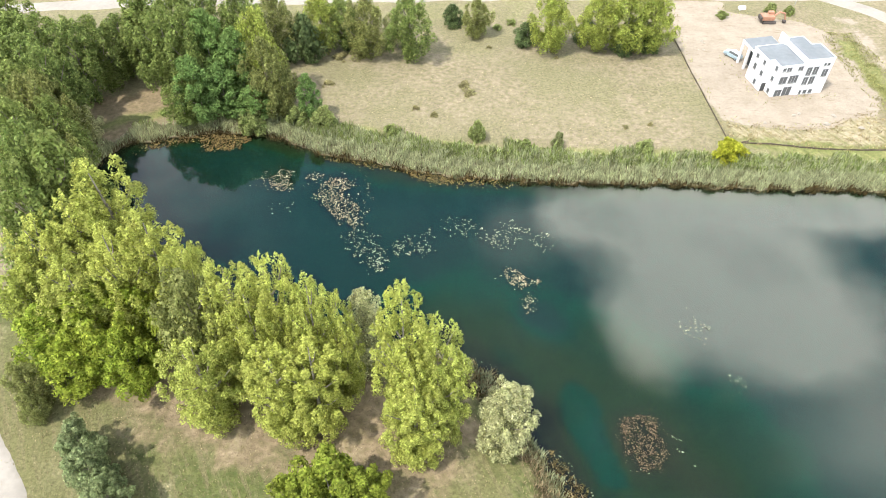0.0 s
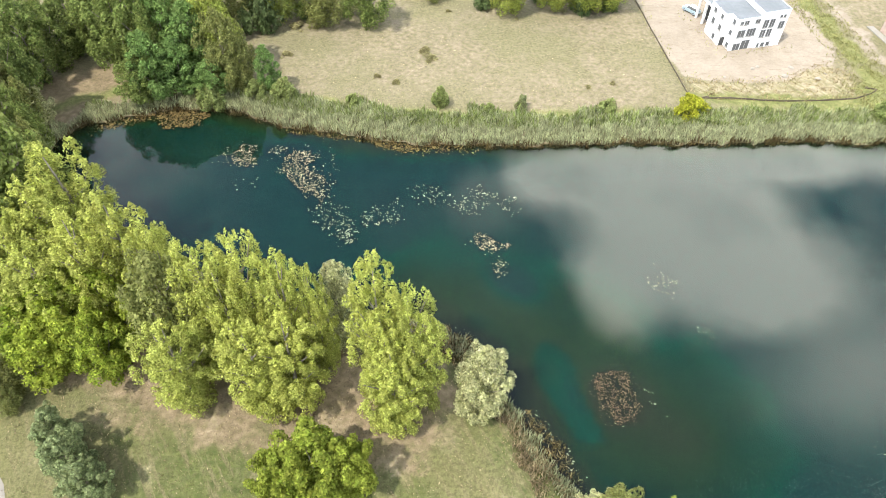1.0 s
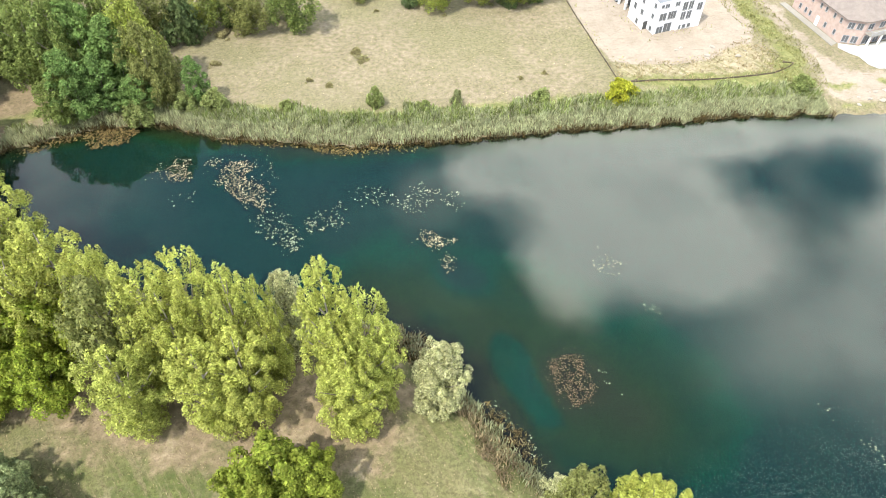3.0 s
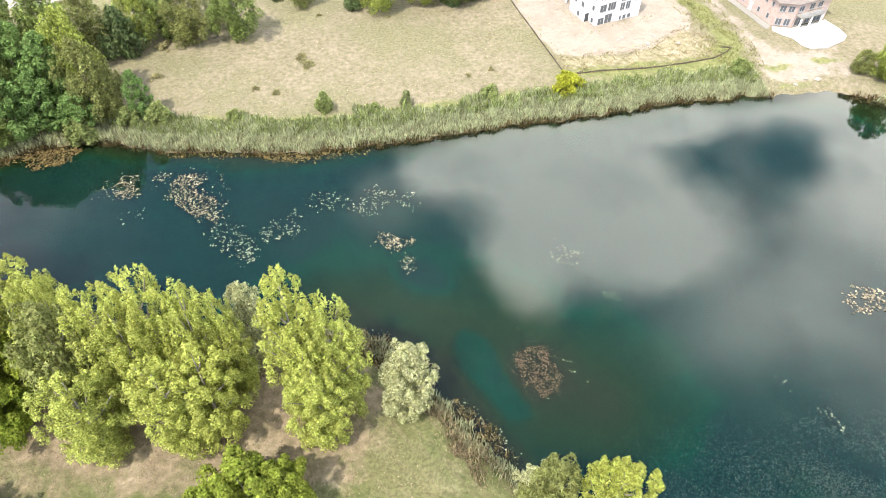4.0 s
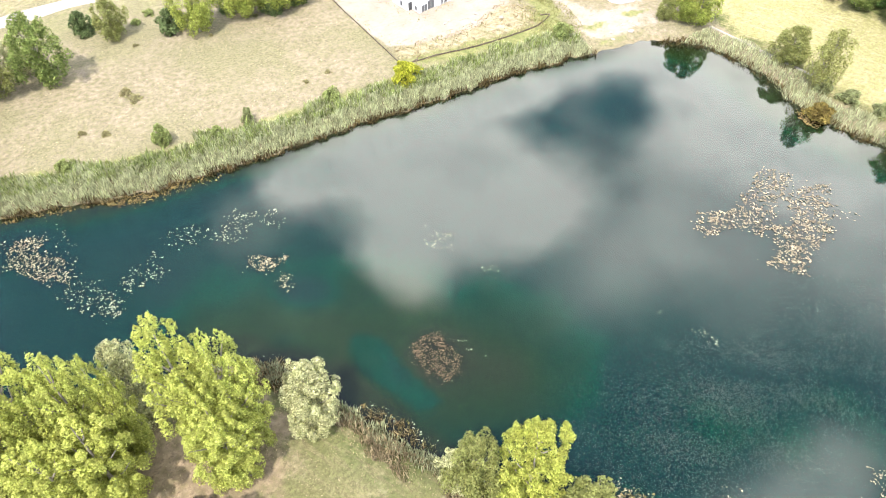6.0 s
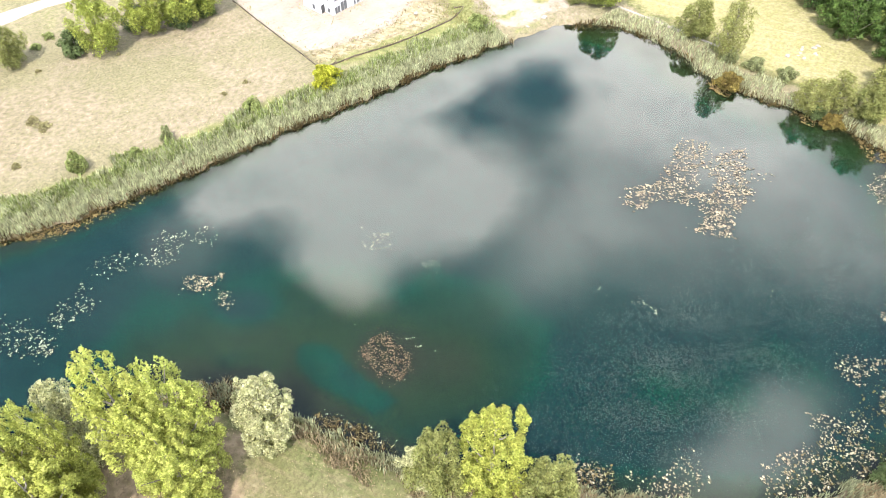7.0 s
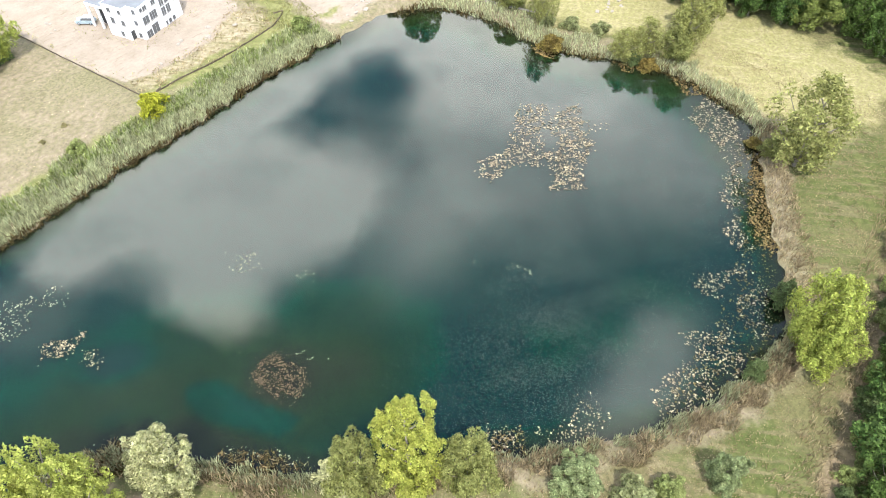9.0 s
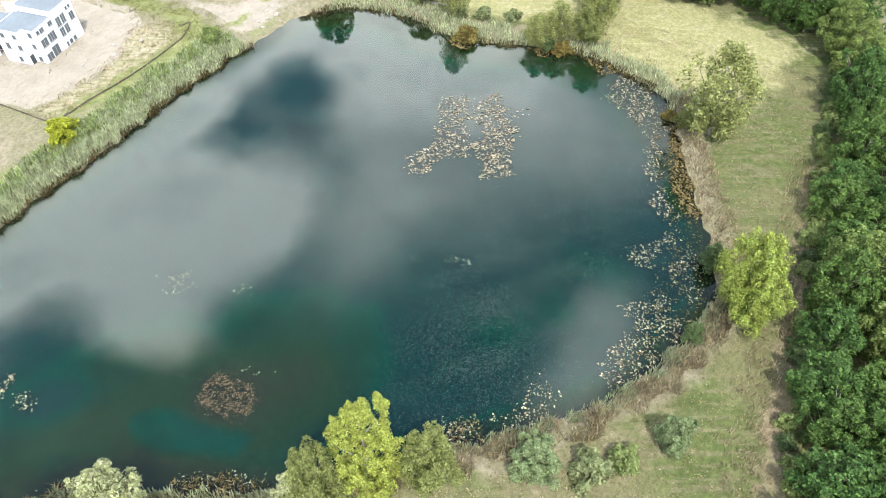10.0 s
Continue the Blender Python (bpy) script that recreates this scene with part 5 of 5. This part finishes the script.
def white_house():
    h = frame_at("house", 58.3, 121.7, 0.75, 14, "white flat-roofed house under construction on bare sand", "house")
    bm = box(bmesh.new(), -1.0, 2.5, 0.0, 5.5, 7.9, 7.0)
    box(bm, 0.2, 0.0, -0.3, 5.5, 2.5, 7.0)
    part("wall", bm, RENDER_WHITE, h, "white rendered main block")
    bm = box(bmesh.new(), 5.5, -0.25, -0.3, 11.3, 5.2, 7.9)
    box(bm, 5.5, 5.2, -0.3, 9.4, 8.4, 7.9)
    part("wall", bm, RENDER_WHITE, h, "white rendered taller block")
    bm = box(bmesh.new(), 1.6, 7.9, -0.3, 6.1, 13.4, 5.6)
    part("wall", bm, RENDER_WHITE, h, "white rendered rear wing")
    bm = box(bmesh.new(), -0.3, 7.9, 5.0, 1.6, 13.4, 5.6)
    part("canopy", bm, RENDER_WHITE, h, "white canopy over the entrance terrace")
    for v in (8.1, 10.5, 13.0):
        box_part("pillar", RENDER_WHITE, h, -0.2, v, 0.0, 0.2, v + 0.4, 5.0, bevel=0.02)
    # flat dark panel on the solid wall: the doorway's shade is its colour
    box_part("doorway", DARK_SHADE, h, 1.55, 9.0, 0.2, 1.62, 12.2, 4.4, label="dark panel painted as the shade of an open doorway")
    for dims in ((-0.9, 2.6, 7.0, 5.4, 7.8, 7.06), (0.3, 0.1, 7.0, 5.4, 2.6, 7.05), (-0.25, 7.95, 5.6, 6.0, 13.3, 5.66)):
        box_part("roof", ROOF_GREY, h, *dims, label="grey flat roof membrane")
    bm = box(bmesh.new(), 5.6, -0.15, 7.9, 11.2, 5.1, 7.96)
    box(bm, 5.6, 5.1, 7.9, 9.3, 8.3, 7.955)
    part("roof", bm, ROOF_GREY, h, "grey flat roof membrane")
    bm = bmesh.new()
    for d in ((-1.06, 2.44, 6.98, -0.92, 7.96, 7.10), (0.14, -0.06, 6.98, 5.5, 0.08, 7.10), (-1.06, 2.44, 6.985, 0.3, 2.58, 7.095), (0.14, -0.06, 6.975, 0.28, 2.5, 7.09), (-1.0, 7.82, 6.98, 5.5, 7.96, 7.10)):
        box(bm, *d)
    part("parapet", bm, RENDER_WHITE, h, "thin white roof edge")
    bm = bmesh.new()
    for d in ((5.44, -0.31, 7.88, 11.36, -0.16, 8.0), (11.21, -0.3, 7.88, 11.36, 5.26, 7.995), (9.4, 5.12, 7.88, 11.3, 5.26, 7.99), (9.3, 5.2, 7.88, 9.44, 8.46, 7.985), (5.44, 8.3, 7.88, 9.4, 8.46, 7.99), (5.44, -0.2, 7.0, 5.6, 8.4, 8.05)):
        box(bm, *d)
    part("parapet", bm, RENDER_WHITE, h, "thin white roof edge")
    box_part("chimney", RENDER_WHITE, h, 5.15, 7.2, 6.6, 5.5, 9.8, 8.6, bevel=0.03, label="white stair tower wall")
    # another dark panel against the wall, painting a recess's shade
    box_part("recess_shade", DARK_SHADE, h, -0.75, 2.42, -0.1, 0.15, 2.52, 1.9, label="dark panel painted as the shade of a recess")
    # front windows, row by row
    for u, z, w, hh, k in ((0.9, 5.9, 0.6, 0.6, 0), (1.8, 5.75, 0.9, 0.8, 1), (4.2, 5.75, 0.95, 0.8, 1), (1.0, 3.05, 1.5, 1.5, 1), (3.0, 3.05, 1.8, 1.6, 2), (0.9, 0.1, 1.4, 1.5, 1), (2.6, 0.0, 1.7, 2.1, 1)):
        window(h, u, 0.0, z, w, hh, "front", k)
    for u, z, w, hh, k in ((6.0, 4.6, 1.0, 1.7, 1), (7.4, 4.6, 1.0, 1.7, 1), (6.0, 2.5, 1.0, 1.6, 1), (7.4, 2.5, 1.0, 1.6, 1), (9.6, 4.0, 1.1, 1.5, 1), (9.3, 6.4, 0.45, 0.5, 0), (10.1, 6.4, 0.45, 0.5, 0),
                            (6.2, 0.3, 0.4, 0.8, 0), (7.1, 0.3, 0.7, 0.8, 0), (8.3, 0.3, 0.7, 0.8, 0)):
        window(h, u, -0.25, z, w, hh, "front", k)
    for v, z, w, hh in ((3.2, 5.6, 0.7, 0.8), (5.8, 5.6, 0.8, 0.8), (3.0, 3.2, 0.8, 1.0), (5.6, 3.2, 0.8, 1.2), (4.2, 0.6, 0.7, 1.0)):
        window(h, -1.0, v, z, w, hh, "left", 0)
    for v, z in ((0.7, 5.6), (0.9, 3.2), (0.8, 0.5)):
        window(h, 0.2, v, z, 0.7, 0.9, "left", 0)
    box_part("terrace", CONCRETE, h, -0.6, 7.6, -0.3, 1.6, 13.8, 0.05, label="raw concrete terrace slab")


white_house()


def brick_house():
    h = frame_at("house", 95.2, 114.4, 0.8, 0, "long pink brick house with a taupe hipped roof", "house")

    def prism(bm, pts, z0, z1):
        lo = [bm.verts.new((x, y, z0)) for x, y in pts]
        hi = [bm.verts.new((x, y, z1)) for x, y in pts]
        n = len(pts)
        bm.faces.new(lo[::-1]), bm.faces.new(hi)
        for k in range(n):
            bm.faces.new((lo[k], lo[(k + 1) % n], hi[(k + 1) % n], hi[k]))
        return bm

    plan = [(0.0, 0.0), (3.6, -1.4), (12.5, 0.4), (10.0, 16.5), (-2.9, 14.5)]
    part("wall", prism(bmesh.new(), plan, -0.3, 5.4), BRICK_PINK, h, "pink brick walls")
    cx, cy = (sum(p[i] for p in plan) / 5 for i in (0, 1))
    eave = [(cx + (x - cx) * 1.09, cy + (y - cy) * 1.07) for x, y in plan]
    bm = prism(bmesh.new(), eave, 5.4, 5.55)
    part("eaves", bm, ROOF_BROWN, h, "overhanging eaves")
    bm = bmesh.new()
    lo = [bm.verts.new((x, y, 5.56)) for x, y in eave]
    a, b = bm.verts.new((5.0, 4.4, 7.9)), bm.verts.new((4.2, 11.0, 7.9))
    for f in ((lo[0], lo[1], a), (lo[1], lo[2], a), (lo[2], lo[3], b, a), (lo[3], lo[4], b), (lo[4], lo[0], a, b)):
        bm.faces.new(f)
    part("roof", bm, ROOF_BROWN, h, "taupe tiled hip roof")
    box_part("chimney", CONCRETE, h, 3.2, 8.0, 6.8, 4.0, 8.8, 8.6, bevel=0.02)
    # the long side faces the building plot
    side = Matrix.Rotation(math.atan2(2.9, 14.5), 4, "Z")
    for v in (1.2, 3.1, 5.6, 7.2, 9.8, 11.6, 13.0):
        window(h, 0.0, v, 3.9, 0.5, 0.9, "left", 0, turn=side)
    for v in (1.6, 4.4, 9.2, 10.6, 12.4):
        window(h, 0.0, v, 1.0, 0.55, 1.0, "left", 0, turn=side)
    box_part("door", RENDER_WHITE, h, -0.06, 6.6, 0.0, 0.1, 7.5, 2.1, bevel=0.02, label="white side door").matrix_basis = side
    front = Matrix.Rotation(math.atan2(-1.4, 3.6), 4, "Z")
    for u, w in ((0.5, 1.1), (2.2, 1.1)):
        window(h, u, 0.0, 0.5, w, 1.4, "front", 1, turn=front)
        window(h, u, 0.0, 3.5, w, 1.2, "front", 1, turn=front)
    south = Matrix.Translation((3.6, -1.4, 0)) @ Matrix.Rotation(math.atan2(1.8, 8.9), 4, "Z")
    for u, w in ((0.6, 2.0), (3.4, 1.2), (5.6, 2.2)):
        window(h, u, 0.0, 0.3, w, 1.8, "front", 1, turn=south)
        window(h, u, 0.0, 3.5, min(w, 1.2), 1.2, "front", 1, turn=south)
    # balcony on posts over the terrace
    for name, mat, dims in (("balcony", CONCRETE, (0.4, -1.7, 2.75, 6.6, -0.02, 2.95)), ("railing", FRAME_GREY, (0.4, -1.7, 3.75, 6.6, -1.62, 3.83)), ("railing", FRAME_GREY, (0.4, -1.7, 3.75, 0.48, -0.02, 3.83)),
                            ("railing", FRAME_GREY, (6.52, -1.7, 3.75, 6.6, -0.02, 3.83)), ("post", RENDER_WHITE, (0.5, -1.6, 0.2, 0.8, -1.3, 2.75)), ("post", RENDER_WHITE, (3.3, -1.6, 0.2, 3.6, -1.3, 2.75)),
                            ("post", RENDER_WHITE, (6.2, -1.6, 0.2, 6.5, -1.3, 2.75))):
        box_part(name, mat, h, *dims, bevel=0.01).matrix_basis = south
    for k in range(26):
        box_part("baluster", FRAME_GREY, h, 0.42 + k * 0.245, -1.68, 2.95, 0.46 + k * 0.245, -1.64, 3.75).matrix_basis = south
    terrace = [(94.4, 112.6), (95.7, 110.3), (97.0, 109.0), (97.5, 106.2), (98.8, 104.7), (102.2, 104.4), (107.2, 106.2), (108.6, 107.6), (108.6, 110.3), (107.6, 114.2), (98.8, 112.6), (95.1, 114.0)]
    t = part("terrace", prism(bmesh.new(), [(x, y) for x, y in terrace], 0.4, 1.02), PAVING, None)
    tagged(t, "bright pale paved terrace beside the brick house", "terrace", kind="structure")
    w = part("pavement", prism(bmesh.new(), [(90.2, 130.6), (91.6, 130.6), (95.0, 114.2), (93.4, 113.4)], 0.5, 0.98), CONCRETE, None)
    tagged(w, "pale paved strip along the brick house", "pavement", kind="structure")


brick_house()


def excavator():
    e = frame_at("excavator", 66.2, 152.6, 0.86, 4, "faded orange excavator parked on sand", "excavator")
    e.scale = (0.82, 0.82, 0.82)
    for v in (-1.35, 0.75):
        bm = box(bmesh.new(), -1.9, v, 0.0, 1.9, v + 0.6, 0.85, bevel=0.3)
        part("track", bm, MACHINE_DARK, e, "dusty dark crawler track")
    box_part("turntable", MACHINE_DARK, e, -0.8, -0.7, 0.8, 0.8, 0.7, 1.1, bevel=0.1)
    bm = box(bmesh.new(), -2.2, -1.3, 1.1, 1.2, 1.3, 2.2, bevel=0.15)
    part("body", bm, MACHINE_RED, e)
    cab = part("cab", box(bmesh.new(), -0.2, 0.2, 2.2, 1.3, 1.3, 2.85, bevel=0.1), MACHINE_RED, e)
    part("pane", box(bmesh.new(), 1.28, 0.35, 2.32, 1.33, 1.15, 2.75), GLASS, cab)
    part("counterweight", box(bmesh.new(), -2.7, -1.2, 1.0, -2.1, 1.2, 2.0, bevel=0.2), MACHINE_DARK, e)

    def arm(name, points, r, mat):
        verts, faces = [], []
        tube(verts, faces, [Vector(p) for p in points], [r] * len(points), 6)
        return mesh_object(name, verts, faces, mat, e)

    arm("boom", [(1.0, -0.3, 1.9), (2.4, -0.3, 3.2), (4.0, -0.3, 2.7)], 0.28, MACHINE_RED)
    arm("stick", [(4.0, -0.3, 2.8), (4.6, -0.3, 0.9)], 0.2, MACHINE_RED)
    part("bucket", box(bmesh.new(), 4.0, -0.8, 0.05, 4.9, 0.2, 0.8, bevel=0.2), MACHINE_DARK, e, "worn steel bucket")


excavator()


def wheel(parent, x, y, r, w):
    bm = bmesh.new()
    bmesh.ops.create_cone(bm, cap_ends=True, segments=20, radius1=r, radius2=r, depth=w, matrix=Matrix.Translation((x, y, r)) @ Matrix.Rotation(math.pi / 2, 4, "X"))
    bmesh.ops.bevel(bm, geom=[e for e in bm.edges if len(e.link_faces) == 2 and abs(e.calc_length()) < r * 0.4 and max(len(f.verts) for f in e.link_faces) > 4], offset=0.04, segments=2, affect="EDGES")
    ob = part("wheel", bm, RUBBER, parent)
    bm = bmesh.new()
    bmesh.ops.create_cone(bm, cap_ends=True, segments=12, radius1=r * 0.6, radius2=r * 0.6, depth=w + 0.03, matrix=Matrix.Translation((x, y, r)) @ Matrix.Rotation(math.pi / 2, 4, "X"))
    part("rim", bm, FRAME_GREY, ob)


def car():
    c = frame_at("car", 54.6, 136.8, 0.86, 127, "small pale blue and white car parked on sand", "car")
    bm = bmesh.new()
    side = [(-1.9, 0.35), (-1.95, 0.8), (-1.75, 1.0), (1.0, 1.0), (1.85, 0.85), (1.95, 0.4), (1.8, 0.28), (-1.8, 0.28)]
    lo, hi = [bm.verts.new((x, -0.82, z)) for x, z in side], [bm.verts.new((x, 0.82, z)) for x, z in side]
    bm.faces.new(lo), bm.faces.new(hi[::-1])
    for k in range(len(side)):
        bm.faces.new((hi[k], hi[(k + 1) % len(side)], lo[(k + 1) % len(side)], lo[k]))
    bmesh.ops.recalc_face_normals(bm, faces=bm.faces)
    bmesh.ops.bevel(bm, geom=list(bm.edges), offset=0.06, segments=2, affect="EDGES")
    part("body", bm, CAR_BLUE, c, "pale blue painted body")
    bm = bmesh.new()
    got = bmesh.ops.create_cube(bm, size=1.0, matrix=Matrix.LocRotScale((-0.45, 0, 1.22), None, (2.4, 1.5, 0.5)))
    for v in got["verts"]:
        if v.co.z > 1.2:
            v.co.x = v.co.x * 0.8 - 0.1
            v.co.y *= 0.84
    cabin = part("cabin", bm, GLASS, c, "tinted cabin windows")
    part("roof", box(bmesh.new(), -1.5, -0.62, 1.46, 0.42, 0.62, 1.52, bevel=0.02), CAR_WHITE, cabin, "white roof")
    for x in (-1.2, 1.2):
        for y in (-0.75, 0.75):
            wheel(c, x, y, 0.31, 0.2)
    for y in (-0.6, 0.6):
        part("headlight", box(bmesh.new(), 1.86, y - 0.16, 0.62, 1.97, y + 0.16, 0.78, bevel=0.03), CAR_WHITE, c, "clear headlight")


car()


def fence(name, line, label):
    """A low dark fabric fence on posts along a line."""
    f = new(name)
    tagged(f, label, "fence")
    pts = smooth_loop(line, 5)[: (len(line) - 1) * 5 + 1]
    verts, faces = [], []
    for k, (x, y) in enumerate(pts):
        z = height_at(x, y)
        w = 0.06 * math.sin(k * 2.1)
        for dx, dz in ((0.03, -0.1), (0.03, 0.32 + w), (-0.03, 0.32 + w), (-0.03, -0.1)):
            verts.append((x + dx, y + dx, z + dz))
        if k:
            i = 4 * k
            for s in range(3):
                faces.append((i - 4 + s, i - 3 + s, i + 1 + s, i + s))
    mesh_object("fabric", verts, faces, FABRIC, f, label="sagging dark fence fabric")
    for k in range(0, len(pts), 2):
        x, y = pts[k]
        z = height_at(x, y)
        box_part("post", POST, f, x - 0.045, y - 0.045, z - 0.2, x + 0.045, y + 0.045, z + 0.6)


fence("plot_fence", [(43.2, 144.5), (43.9, 137), (44.4, 131), (45.2, 124), (45.6, 119.4), (46.3, 113), (47.0, 107.5)], "low dark fence between meadow and sand plot")
fence("plot_fence", [(50.5, 106.6), (56, 105.9), (62, 105.4), (68, 105.2), (74, 105.4), (79, 106.2), (81, 109)], "low dark fence behind the reeds")


def stones():
    rng = random.Random(3)
    spots = [(128.0 + rng.uniform(-4, 4), 55.0 + rng.uniform(-2, 2)) for _ in range(10)]
    spots += [(47 + rng.uniform(0, 3), 143 + rng.uniform(-4, 3)) for _ in range(4)]
    spots += [(52 + rng.uniform(0, 24), 112.5 + rng.uniform(-0.8, 4)) for _ in range(8)]
    spots += [(88 + rng.uniform(-2, 10), 95.5 + rng.uniform(-1, 2.5)) for _ in range(12)]
    for x, y in spots:
        bm = bmesh.new()
        bmesh.ops.create_icosphere(bm, subdivisions=2, radius=0.5)
        s = rng.uniform(0.35, 0.95)
        for v in bm.verts:
            v.co *= 1 + 0.3 * noise.noise(v.co * 2.3 + Vector((x, y, 0)))
            v.co = Vector((v.co.x * s * 1.4, v.co.y * s, v.co.z * s * 0.55))
        ob = part("stone", bm, STONE, None)
        ob.matrix_world = pose(x, y, height_at(x, y) + 0.08 * s, 0, 0, rng.uniform(0, 360))
        tagged(ob, "pale lump of rubble on bare ground", "stone", "pieces of rubble")


stones()


def slab():
    ob = part("board", box(bmesh.new(), -0.75, -0.5, 0.0, 0.75, 0.5, 0.7, bevel=0.04), RENDER_WHITE, None)
    ob.matrix_world = pose(61.8, 158.6, 0.84, 0, 0, 12)
    tagged(ob, "white crate standing in the roadside grass", "crate")
    post = new("post")
    tagged(post, "thin grey post beside the road", "post")
    post.matrix_world = pose(75.0, 161.5, 0.8)
    verts, faces = [], []
    tube(verts, faces, [Vector((0, 0, -0.2)), Vector((0, 0, 3.0))], [0.06, 0.05], 8)
    mesh_object("pole", verts, faces, FRAME_GREY, post)
    box_part("cap", FRAME_GREY, post, -0.1, -0.1, 3.0, 0.1, 0.1, 3.12, bevel=0.02)


slab()
